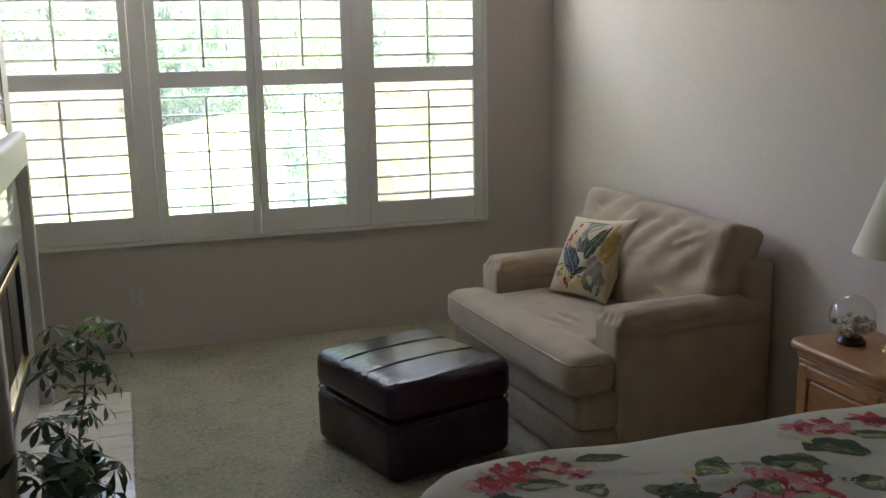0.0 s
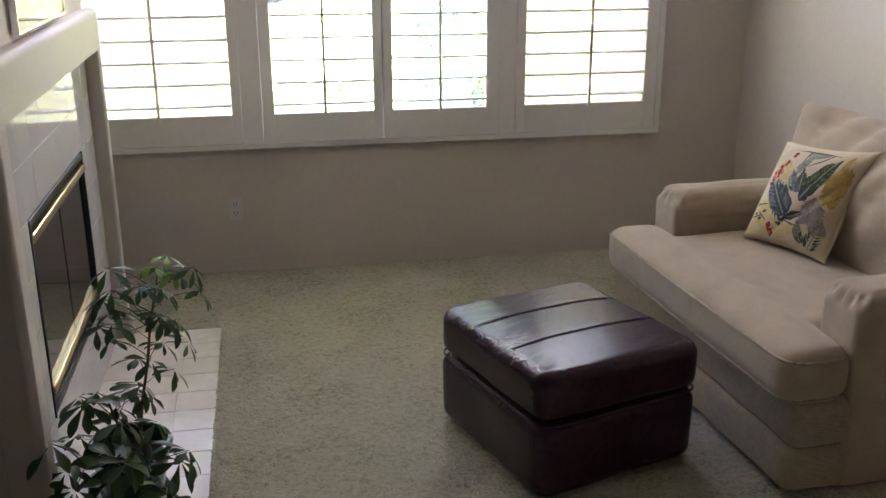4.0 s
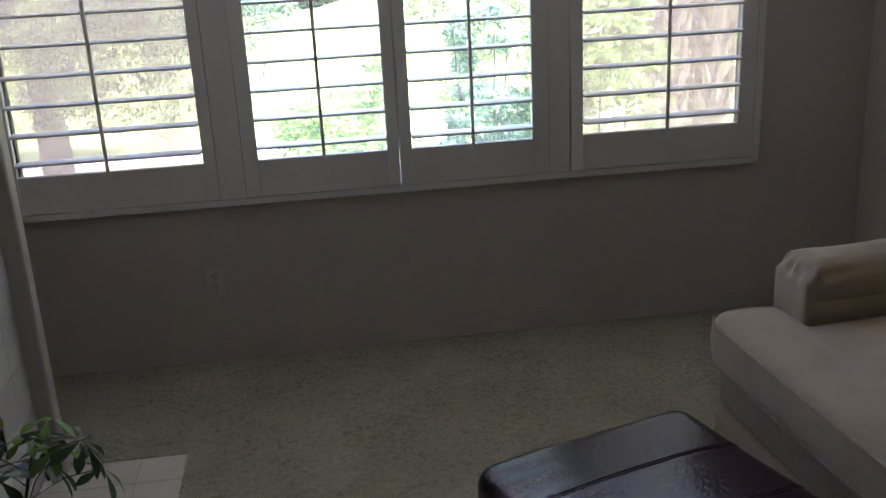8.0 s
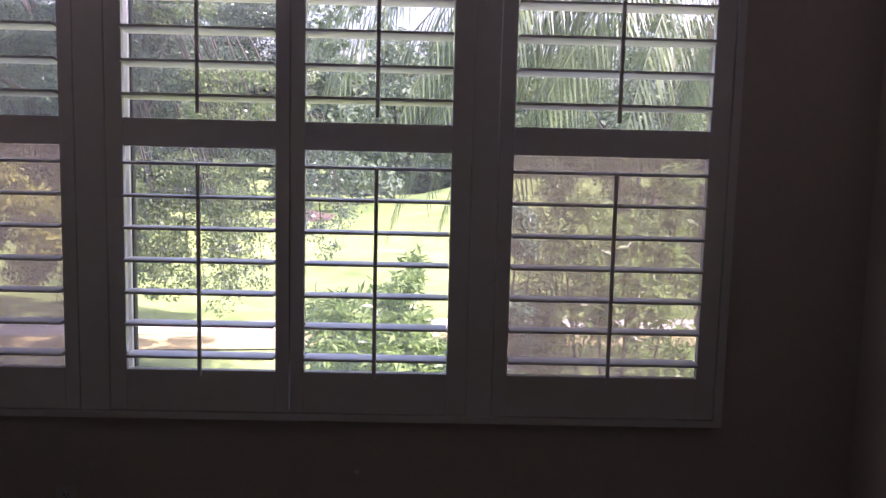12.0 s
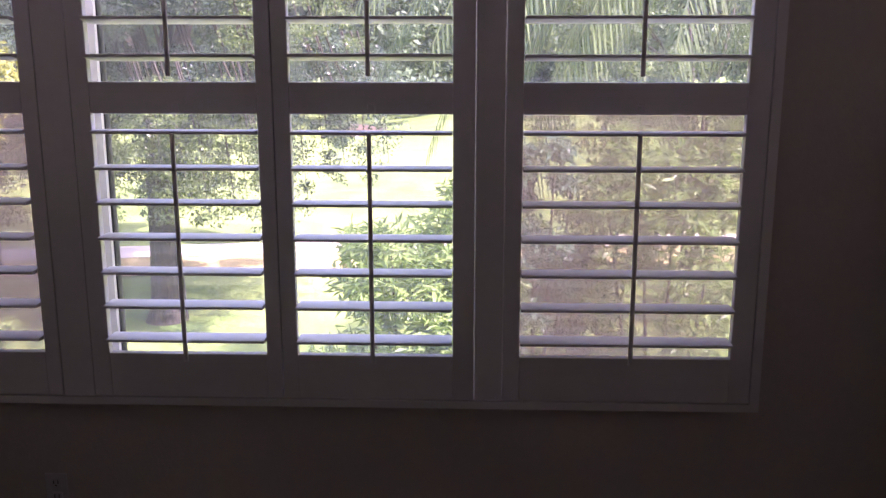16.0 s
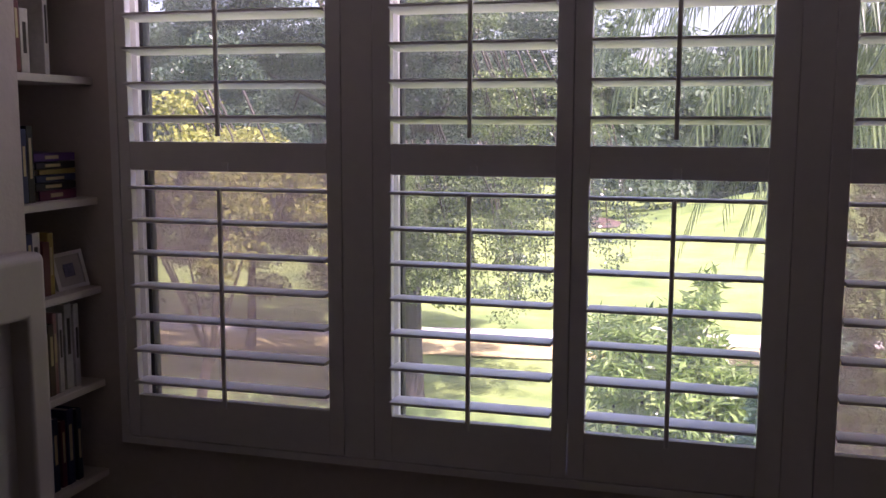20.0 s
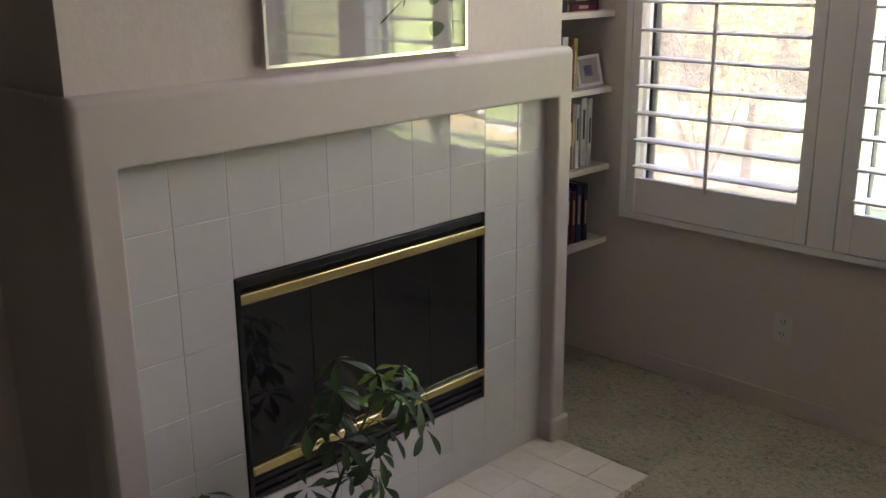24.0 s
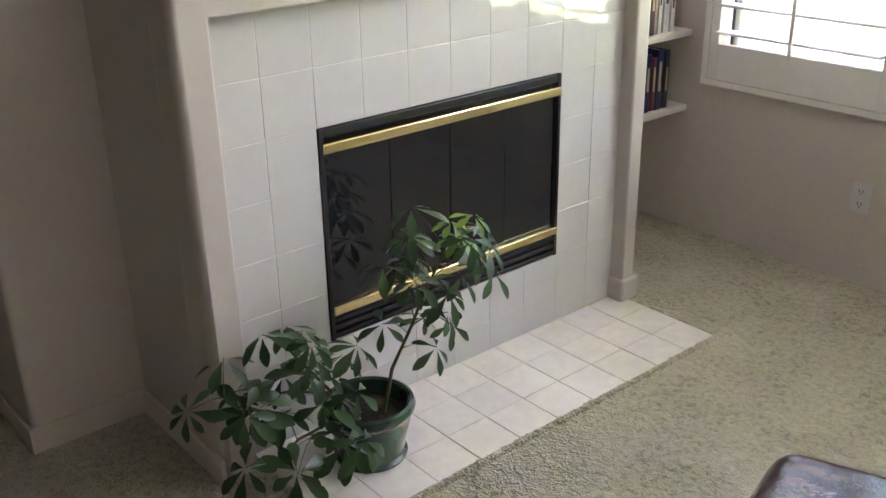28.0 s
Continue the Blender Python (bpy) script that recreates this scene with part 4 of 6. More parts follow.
# the front of the cushion spreads before both arms, the rest lies between them
front_roll = puffed([(-0.038, -0.012), (-0.046, L / 2), (-0.038, L - 0.035), (0.205, L - 0.035), (0.205, -0.012)], 0.300, 0.484, 0.085, 0.062, 0.004, 0, 0.006, 4, 8)
seat_mid = puffed(rect(0.02, 0.68, 0.198, L - 0.222), 0.302, 0.483, 0.05, 0.05, 0.008, 0, 0.006, 4, 9)
seat_bm = creased(joined(front_roll, seat_mid), [((0.20, 0.42, 0.49), (0.16, 0.62, 0.49)), ((0.27, 0.45, 0.49), (0.25, 0.66, 0.49))], 0.010, 0.014)
seat = chair_part("seat_cushion", seat_bm, M_TAN, "plump T-shaped seat cushion")
rem = seat.modifiers.new("cloth", "REMESH")
rem.mode, rem.voxel_size, rem.use_smooth_shade = "VOXEL", 0.0085, True
smo = seat.modifiers.new("soften", "SMOOTH")
smo.factor, smo.iterations = 0.5, 10
for zz, o in ((0.324, 0.0120), (0.452, 0.0035)):
    pts = [p for p in dense([(-0.038 + o, -0.012 + o), (-0.046 + o, L / 2), (-0.038 + o, L - 0.035 - o), (0.205, L - 0.035 - o), (0.205, -0.012 + o)], 0.085, 0.05) if p.x < 0.165]
    k0 = max(range(len(pts)), key=lambda k: (pts[k] - pts[k - 1]).length)
    pts = pts[k0:] + pts[:k0]
    part("piping", moved(tube([(p.x - 0.001, p.y, zz) for p in pts], [0.0055] * len(pts), 6), CH), M_TWEED, seat, "corded piping")
lean = pose(0.625, 0, 0.425, 0, 15, 0)
# a flat cushion stood up: its x becomes height, its z points to the front
up = Matrix(((0, 0, -1, 0.20), (0, 1, 0, 0), (1, 0, 0, 0), (0, 0, 0, 1)))
back = puffed([(0.02, 0.085), (0.02, L - 0.125), (0.582, L - 0.135), (0.580, L * 0.62), (0.560, L * 0.30), (0.560, 0.030)], 0.0, 0.21, 0.045, 0.066, 0.062, 0.03, 0.020, 3.2, 9)
lines = [((0.52, 0.16, 0.20), (0.34, 0.40, 0.26)), ((0.46, 0.10, 0.18), (0.24, 0.28, 0.25)), ((0.55, 0.56, 0.20), (0.30, 0.74, 0.26)), ((0.50, 0.82, 0.22), (0.24, 0.94, 0.26)), ((0.42, 0.50, 0.25), (0.14, 0.70, 0.25)),
         ((0.60, 0.92, 0.16), (0.46, 1.12, 0.22)), ((0.36, 0.06, 0.12), (0.28, 0.20, 0.23)), ((0.56, 0.34, 0.14), (0.40, 0.52, 0.25)), ((0.58, 0.72, 0.12), (0.50, 0.86, 0.24)), ((0.22, 0.30, 0.26), (0.10, 0.55, 0.24)),
         ((0.50, 0.03, 0.04), (0.40, 0.03, 0.18)), ((0.40, 0.03, 0.03), (0.28, 0.035, 0.17)), ((0.30, 0.04, 0.03), (0.18, 0.045, 0.16))]
back_ob = chair_part("back_cushion", moved(creased(back, lines, 0.016, 0.038), lean @ up), M_TAN, "soft sagging back cushion with creases")
rem = back_ob.modifiers.new("cloth", "REMESH")
rem.mode, rem.voxel_size, rem.use_smooth_shade = "VOXEL", 0.0095, True
smo = back_ob.modifiers.new("soften", "SMOOTH")
smo.factor, smo.iterations = 0.5, 5

# ---- throw pillow ----
def printed(parent, surface, shapes, frame_m, lift=0.0004):
    """Cloth print laid on the surface, one sheet for each colour. shapes: name, material, u, v, half length, half width, turn. u and v run in frame_m's x and y, the cloth is met along -z."""
    tree = BVHTree.FromBMesh(surface)
    n_dir = (frame_m.to_3x3() @ Vector((0, 0, -1))).normalized()
    sheets = {}
    for k, (nm, mm, u, v, a, b, turn) in enumerate(shapes):
        bm = sheets.setdefault((nm, mm.name), bmesh.new())
        ca, sa = math.cos(radians(turn)), math.sin(radians(turn))
        rr = random.Random(k)
        ph = [rr.uniform(0, 6.28) for _ in range(3)]
        rings = []
        steps = max(2, math.ceil(max(a, b) / 0.011))
        for s in [i / steps for i in range(steps + 1)]:
            ring = []
            for j in range(28 if s else 1):
                t = 2 * math.pi * j / 28
                edge = s * (1 + 0.13 * math.sin(3 * t + ph[0]) + 0.09 * math.sin(5 * t + ph[1]) + 0.05 * math.sin(8 * t + ph[2]))
                x, y = a * math.cos(t) * edge, b * math.sin(t) * edge * (1 - 0.55 * math.cos(t) if nm == "leaf_print" else 1)
                p = frame_m @ Vector((u + x * ca - y * sa, v + x * sa + y * ca, 0.5))
                hit = tree.ray_cast(p, n_dir, 2.0)[0]
                if hit is None:
                    break
                ring.append(hit - n_dir * (lift + 0.000012 * (k % 60)))
            rings.append(ring)
        if any(len(r) != 28 for r in rings[1:]) or not rings[0]:
            continue
        rings = [[bm.verts.new(p) for p in r] for r in rings]
        for j in range(28):
            bm.faces.new((rings[0][0], rings[1][j], rings[1][(j + 1) % 28]))
            for inner, outer in zip(rings[1:], rings[2:]):
                bm.faces.new((inner[j], outer[j], outer[(j + 1) % 28], inner[(j + 1) % 28]))
    for (nm, mn), bm in sheets.items():
        tagged(part(nm, bm, bpy.data.materials[mn], parent), kind="stuff")


M_IVORY = mat("ivory_cotton", (0.68, 0.575, 0.41), 0.9, 0.06, 6, 200, 0.3, 300)
M_P_RED = mat("print_red", (0.50, 0.045, 0.045), 0.9, 0.3, 30, 120)
M_P_PINK = mat("print_pink", (0.58, 0.20, 0.23), 0.9, 0.3, 30, 120)
M_P_BLUSH = mat("print_blush", (0.62, 0.38, 0.34), 0.9, 0.25, 30, 120)
M_P_WINE = mat("print_wine", (0.26, 0.02, 0.035), 0.9, 0.3, 30, 120)
M_P_AMBER = mat("print_amber", (0.50, 0.33, 0.09), 0.9, 0.3, 25, 90)
M_P_SLATE = mat("print_slate", (0.070, 0.080, 0.098), 0.9, 0.4, 40, 120)
M_P_OLIVE = mat("print_olive", (0.16, 0.19, 0.07), 0.9, 0.35, 30, 120)
M_P_DARK = mat("print_dark_green", (0.05, 0.085, 0.045), 0.9, 0.35, 30, 120)
M_P_GREY = mat("print_grey_green", (0.30, 0.32, 0.24), 0.9, 0.2, 30, 120)

pillow = thing("throw_pillow", 1.32, -1.51, 0.48, "tropical print throw pillow leaning on the armchair back", "pillow")
fx = Vector((0.349, -0.937, 0.0)).normalized()
fz = Vector((-0.856, -0.319, 0.407)).normalized()
fy = fz.cross(fx)
face = Matrix.Translation((1.400, -1.482, 0.684)) @ Matrix((fx, fy, fz)).transposed().to_4x4()


def on_pillow(a, b):
    """A place on the pillow's flat outline: a from side to side, b upwards, both 0 to 1. The edges draw in between the corners."""
    low = Vector((-0.190, -0.206, 0)).lerp(Vector((0.188, -0.206, 0)), a)
    high = Vector((-0.162, 0.192, 0)).lerp(Vector((0.236, 0.228, 0)), a)
    p = low.lerp(high, b)
    mid = Vector((0.018, 0.0, 0))
    pinch_a, pinch_b = 0.090 * 4 * b * (1 - b), 0.075 * 4 * a * (1 - a)
    return Vector((mid.x + (p.x - mid.x) * (1 - pinch_a * abs(2 * a - 1)), mid.y + (p.y - mid.y) * (1 - pinch_b * abs(2 * b - 1)), 0))


def pillow_half(sign, n=40):
    """One stuffed side of the cover, with puckers that run in from the seam."""
    bm = bmesh.new()
    grid = []
    for i in range(n + 1):
        for j in range(n + 1):
            a, b = 0.5 - 0.5 * math.cos(math.pi * i / n), 0.5 - 0.5 * math.cos(math.pi * j / n)
            full = (16 * a * (1 - a) * b * (1 - b)) ** 0.44
            rim = min(a, 1 - a, b, 1 - b)
            pucker = 0.006 * math.exp(-rim * 9) * (math.sin(31 * a + 2) * math.sin(27 * b + 1)) * min(1, rim * 14)
            sag = -0.010 * math.exp(-((a - b - 0.30) / 0.05) ** 2) * full - 0.007 * math.exp(-((a + 0.3 * b - 0.86) / 0.045) ** 2) * full
            p = on_pillow(a, b)
            grid.append(bm.verts.new((p.x, p.y, sign * (0.004 + 0.088 * full) + pucker + (sag if sign > 0 else 0))))
    for i in range(n):
        for j in range(n):
            q = [grid[i * (n + 1) + j], grid[(i + 1) * (n + 1) + j], grid[(i + 1) * (n + 1) + j + 1], grid[i * (n + 1) + j + 1]]
            bm.faces.new(q if sign > 0 else q[::-1])
    return bm


pb = joined(pillow_half(1), pillow_half(-1))
seam = [on_pillow(k / 20, 0) for k in range(20)] + [on_pillow(1, k / 20) for k in range(20)] + [on_pillow(1 - k / 20, 1) for k in range(20)] + [on_pillow(0, 1 - k / 20) for k in range(21)]
pb = moved(pb, face)
surf = pb.copy()
pc = part("cover", pb, M_IVORY, pillow, "ivory cotton cover")
part("seam", moved(tube([(p.x, p.y, 0) for p in seam], [0.0058] * len(seam), 8), face), M_IVORY, pillow, "corded seam round the edge")
M_P_PALEBLUE = mat("print_pale_blue", (0.165, 0.187, 0.215), 0.9, 0.35, 50, 160)
M_P_CREAM = mat("print_cream_yellow", (0.64, 0.51, 0.25), 0.9, 0.2, 20, 90)
M_P_GOLD = mat("print_gold", (0.50, 0.35, 0.11), 0.9, 0.25, 30, 120)
M_P_MAUVE = mat("print_mauve_grey", (0.33, 0.28, 0.25), 0.9, 0.3, 30, 120)
prng = random.Random(5)
shapes = []


def dab(nm, mm, a, b, length, width, turn):
    p = on_pillow(a, b)
    shapes.append((nm, mm, p.x, p.y, length, width, turn))


def painted_leaf(a, b, length, width, turn, body, strokes, rib, count):
    """A broad leaf: one solid body, slanting strokes in its other tones and a pale rib."""
    ca, sa = math.cos(radians(turn)), math.sin(radians(turn))
    c = on_pillow(a, b)
    shapes.append(("leaf_print", body, c.x, c.y, length, width, turn))
    for k in range(count):
        f = -0.75 + 1.45 * (k + 0.5) / count
        w = width * math.sqrt(1 - f * f) * (1 - 0.45 * f)
        for sg in (-1, 1):
            x, y = f * length + 0.18 * w, sg * w * 0.62
            shapes.append(("leaf_print", prng.choice(strokes), c.x + x * ca - y * sa, c.y + x * sa + y * ca, w * 0.46, length / count * prng.uniform(0.30, 0.50), turn + sg * prng.uniform(32, 50)))
    shapes.append(("stem_print", rib, c.x, c.y, length * 0.92, 0.0030, turn))


dab("wash_print", M_P_CREAM, 0.22, 0.24, 0.060, 0.055, 20)
dab("wash_print", M_P_CREAM, 0.46, 0.13, 0.070, 0.034, 8)
dab("wash_print", M_P_CREAM, 0.27, 0.66, 0.050, 0.055, 70)
dab("wash_print", M_P_CREAM, 0.84, 0.68, 0.125, 0.050, 78)
dab("wash_print", M_P_GOLD, 0.87, 0.64, 0.100, 0.034, 80)
dab("wash_print", M_P_AMBER, 0.92, 0.62, 0.070, 0.016, 80)
dab("wash_print", M_P_MAUVE, 0.76, 0.36, 0.050, 0.044, 60)
dab("wash_print", M_P_MAUVE, 0.86, 0.26, 0.045, 0.030, 110)
dab("leaf_print", M_P_GREY, 0.53, 0.90, 0.050, 0.014, 12)
dab("leaf_print", M_P_GREY, 0.46, 0.80, 0.050, 0.014, 60)
painted_leaf(0.69, 0.70, 0.080, 0.030, 62, M_P_DARK, (M_P_OLIVE, M_P_SLATE), M_P_GREY, 8)
painted_leaf(0.52, 0.62, 0.044, 0.022, 100, M_P_DARK, (M_P_SLATE, M_P_OLIVE), M_P_GREY, 5)
painted_leaf(0.62, 0.53, 0.040, 0.018, 70, M_P_SLATE, (M_P_DARK,), M_P_GREY, 4)
painted_leaf(0.44, 0.60, 0.045, 0.020, 120, M_P_PALEBLUE, (M_P_GREY, M_P_SLATE), M_P_GREY, 5)
painted_leaf(0.34, 0.43, 0.092, 0.048, 132, M_P_SLATE, (M_P_PALEBLUE, M_P_PALEBLUE, M_P_SLATE), M_P_GREY, 8)
painted_leaf(0.86, 0.13, 0.050, 0.032, 70, M_P_DARK, (M_P_OLIVE, M_P_SLATE), M_P_GREY, 6)
painted_leaf(0.70, 0.16, 0.040, 0.018, 110, M_P_OLIVE, (M_P_DARK, M_P_GREY), M_P_GREY, 5)
painted_leaf(0.60, 0.30, 0.036, 0.014, 30, M_P_SLATE, (M_P_DARK,), M_P_GREY, 4)
for a0, b0, a1, b1, count, wide in ((0.28, 0.86, 0.15, 0.60, 17, 0.026), (0.34, 0.15, 0.38, 0.05, 8, 0.020)):
    for k in range(count):
        f = prng.random()
        dab("flower_print", prng.choice((M_P_RED, M_P_RED, M_P_WINE, M_P_PINK)), a0 + (a1 - a0) * f + prng.gauss(0, wide), b0 + (b1 - b0) * f + prng.gauss(0, wide), 0.009, 0.007, prng.uniform(0, 180))
for a, b, length, turn in ((0.16, 0.33, 0.035, 15), (0.13, 0.20, 0.030, 20), (0.22, 0.22, 0.030, -30), (0.50, 0.93, 0.090, 3), (0.60, 0.85, 0.050, 40), (0.48, 0.34, 0.045, 140), (0.42, 0.86, 0.03, 80), (0.56, 0.22, 0.04, 170)):
    dab("stem_print", M_P_SLATE, a, b, length, 0.0026, turn)
for a, b in ((0.12, 0.23), (0.20, 0.19), (0.24, 0.27)):
    dab("leaf_print", M_P_SLATE, a, b, 0.010, 0.005, prng.uniform(0, 90))
printed(pc, surf, shapes, face)
surf.free()

# ---- bed ----
bed = thing("bed", 0.85, -4.85, 0, "high bed under a cream quilt printed with roses", "bed")
part("mattress", puffed(rect(-0.25, 1.80, -5.50, -4.13), 0.30, 0.86, 0.12, 0.06, 0, 0, 0.002, 3, 3), M_QUILT, bed)
qb = puffed([(-0.315, -5.60), (1.82, -5.60), (1.82, -4.009), (-0.315, -4.009)], 0.05, 0.905, 0.20, 0.10, 0.03, 0, 0.010, 4.5, 13)
qb = creased(qb, [((0.06, -4.26, 0.93), (0.30, -4.28, 0.935)), ((0.9, -4.33, 0.935), (1.1, -4.23, 0.93)), ((0.0, -4.5, 0.935), (0.2, -4.6, 0.935))], 0.010, 0.022, 0)
surf = qb.copy()
quilt = part("quilt", qb, M_QUILT, bed, "quilted cream bedspread with rose print")
rng = random.Random(31)
shapes = []
M_Q_WASH = mat("print_grey_wash", (0.52, 0.53, 0.48), 0.9, 0.12, 30, 120)
M_Q_CREAM = mat("print_straw", (0.56, 0.50, 0.33), 0.9, 0.15, 30, 120)
M_Q_PALE = mat("print_pale_green", (0.42, 0.43, 0.28), 0.9, 0.2, 30, 120)


def leaf_blot(x, y, a, b, turn, dark=False):
    """A painted leaf: body, a darker half and a pale rib."""
    shapes.append(("leaf_print", M_P_DARK if dark else M_P_OLIVE, x, y, a, b, turn))
    ca, sa = math.cos(radians(turn)), math.sin(radians(turn))
    shapes.append(("leaf_print", M_P_OLIVE if dark else M_Q_PALE, x - 0.35 * b * -sa, y - 0.35 * b * ca, a * 0.75, b * 0.35, turn))
    shapes.append(("leaf_print", M_P_DARK, x + 0.45 * b * -sa, y + 0.45 * b * ca, a * 0.7, b * 0.25, turn + 4))


def rose(x, y, r, leaves=6):
    """A painted rose: washes behind, ragged petals from pale to deep, leaves around."""
    for k in range(5):
        shapes.append(("wash_print", rng.choice((M_Q_WASH, M_Q_CREAM, M_Q_PALE)), x + rng.gauss(0, r), y + rng.gauss(0, r * 0.8), r * rng.uniform(0.5, 0.9), r * rng.uniform(0.2, 0.4), rng.uniform(0, 180)))
    for k in range(leaves):
        a = k * 6.28 / leaves + rng.uniform(-0.5, 0.5)
        d = r * rng.uniform(1.1, 1.6)
        leaf_blot(x + d * math.cos(a), y + 0.8 * d * math.sin(a), r * rng.uniform(0.45, 0.75), r * rng.uniform(0.2, 0.32), math.degrees(a) + rng.uniform(-60, 60), rng.random() < 0.4)
    for ring, count, mats in ((0.75, 7, (M_P_BLUSH, M_P_PINK, M_Q_CREAM)), (0.5, 6, (M_P_PINK, M_P_PINK, M_P_RED)), (0.25, 4, (M_P_RED, M_P_PINK, M_P_WINE))):
        for k in range(count):
            a = k * 6.28 / count + rng.uniform(-0.4, 0.4)
            shapes.append(("petal_print", rng.choice(mats), x + ring * r * math.cos(a), y + ring * r * math.sin(a), r * rng.uniform(0.25, 0.45), r * rng.uniform(0.12, 0.24), math.degrees(a) + 90 + rng.uniform(-40, 40)))
    for k in range(4):
        a = rng.uniform(0, 6.28)
        shapes.append(("petal_print", M_P_WINE, x + 0.4 * r * math.cos(a), y + 0.4 * r * math.sin(a), r * 0.3, r * 0.05, math.degrees(a) + 90))


def bloom(x, y, r, outer, inner, dark):
    """A large open flower: broad overlapping petals in few tones, with some dark strokes between them."""
    for ring, count, tones, size in ((0.62, 7, outer, 0.52), (0.26, 4, inner, 0.42)):
        for k in range(count):
            a = k * 6.28 / count + rng.uniform(-0.4, 0.4)
            shapes.append(("petal_print", rng.choice(tones), x + ring * r * math.cos(a), y + ring * r * math.sin(a), r * size * rng.uniform(0.8, 1.2), r * size * rng.uniform(0.45, 0.7), math.degrees(a) + rng.uniform(-50, 50)))
    for k in range(5):
        a = rng.uniform(0, 6.28)
        shapes.append(("petal_print", dark, x + 0.55 * r * math.cos(a), y + 0.55 * r * math.sin(a), r * 0.24, r * 0.055, math.degrees(a) + rng.uniform(50, 130)))


REDS, PINKS, CREAMS = (M_P_RED, M_P_WINE, M_P_RED, M_P_PINK), (M_P_PINK, M_P_BLUSH, M_P_PINK), (M_Q_CREAM, M_P_CREAM, M_Q_WASH, M_Q_CREAM)
for x, y, r in ((1.25, -4.28, 0.075), (1.50, -4.18, 0.06), (1.05, -4.45, 0.08), (0.0, -4.50, 0.07), (0.75, -4.55, 0.08), (0.30, -4.75, 0.08), (1.35, -4.65, 0.08), (-0.12, -4.9, 0.07), (0.7, -5.0, 0.08), (1.2, -5.1, 0.08), (0.2, -5.3, 0.08)):
    rose(x, y, r)
for mm, x, y, a, b, t in ((M_Q_WASH, 0.069, -4.23, 0.060, 0.020, -15), (M_Q_CREAM, -0.082, -4.204, 0.050, 0.035, -15), (M_P_BLUSH, 0.122, -4.255, 0.030, 0.006, -25), (M_Q_CREAM, 0.039, -4.162, 0.030, 0.020, -15), (M_Q_WASH, 0.448, -4.404, 0.030, 0.05, -15), (M_P_GREY, 0.308, -4.311, 0.030, 0.02, -15), (M_Q_PALE, 0.318, -4.469, 0.05, 0.02, -15)):
    shapes.append(("wash_print", mm, x, y, a, b, t))
bloom(0.515, -4.213, 0.045, CREAMS, CREAMS, M_Q_PALE)
leaf_blot(-0.077, -4.225, 0.046, 0.026, -22)
leaf_blot(0.091, -4.148, 0.052, 0.020, -8, True)
leaf_blot(0.004, -4.283, 0.026, 0.030, 20)
leaf_blot(-0.171, -4.268, 0.040, 0.045, 50, True)
leaf_blot(0.25, -4.295, 0.034, 0.046, -40)
leaf_blot(0.132, -4.364, 0.044, 0.050, 10)
leaf_blot(0.146, -4.392, 0.050, 0.030, -20, True)
leaf_blot(0.413, -4.344, 0.044, 0.052, -50)
leaf_blot(0.384, -4.32, 0.036, 0.030, -10, True)
leaf_blot(0.287, -4.405, 0.030, 0.034, 30)
leaf_blot(0.544, -4.301, 0.056, 0.044, -60, True)
leaf_blot(0.504, -4.274, 0.034, 0.026, 10, True)
leaf_blot(0.657, -4.265, 0.055, 0.024, -25)
leaf_blot(0.467, -4.46, 0.036, 0.040, 10)
bloom(-0.161, -4.181, 0.050, PINKS, REDS, M_P_WINE)
bloom(-0.11, -4.158, 0.045, REDS, REDS, M_P_WINE)
bloom(-0.03, -4.156, 0.040, REDS, PINKS, M_P_WINE)
bloom(0.006, -4.213, 0.026, PINKS, (M_P_WINE,), M_P_WINE)
bloom(0.21, -4.359, 0.070, CREAMS, CREAMS, M_P_WINE)
bloom(0.267, -4.339, 0.050, CREAMS, CREAMS, M_Q_PALE)
bloom(0.312, -4.362, 0.036, PINKS, PINKS, M_P_WINE)
bloom(0.354, -4.424, 0.066, REDS, PINKS, M_P_WINE)
bloom(0.262, -4.446, 0.045, PINKS, PINKS, M_P_RED)
bloom(0.169, -4.409, 0.022, REDS, REDS, M_P_WINE)
bloom(0.55, -4.172, 0.045, PINKS, REDS, M_P_WINE)
bloom(0.601, -4.19, 0.050, REDS, PINKS, M_P_WINE)
bloom(0.717, -4.184, 0.050, REDS, REDS, M_P_WINE)
printed(quilt, surf, shapes, Matrix.Translation((0, 0, 1.0)))
surf.free()

# ---- nightstand, lamp, globe ----
ns = thing("nightstand", 1.70, -3.12, 0, "honey maple nightstand with a rounded top and panel door", "nightstand")
NX0, NX1, NY0, NY1 = 1.50, 1.87, -3.40, -2.88
part("top", puffed(rect(NX0, NX1, NY0, NY1), 0.615, 0.648, 0.07, 0.014, 0.0, 0, 0.0, 3, 1), M_WOOD, ns, "thick rounded wooden top")
part("moulding", puffed(rect(NX0 + 0.02, NX1, NY0 + 0.02, NY1 - 0.02), 0.585, 0.616, 0.06, 0.01, 0, 0, 0, 3, 1), M_WOOD, ns)
part("body", box(NX0 + 0.035, NX1, NY0 + 0.035, NY1 - 0.035, 0.05, 0.586, 0.012, 3), M_WOOD, ns)
for y0, y1, z0, z1 in ((NY0 + 0.06, NY0 + 0.105, 0.08, 0.565), (NY1 - 0.105, NY1 - 0.06, 0.08, 0.565), (NY0 + 0.105, NY1 - 0.105, 0.52, 0.565), (NY0 + 0.105, NY1 - 0.105, 0.08, 0.125)):
    part("door_frame", box(NX0 + 0.022, NX0 + 0.036, y0, y1, z0, z1, 0.005, 2), M_WOOD, ns)
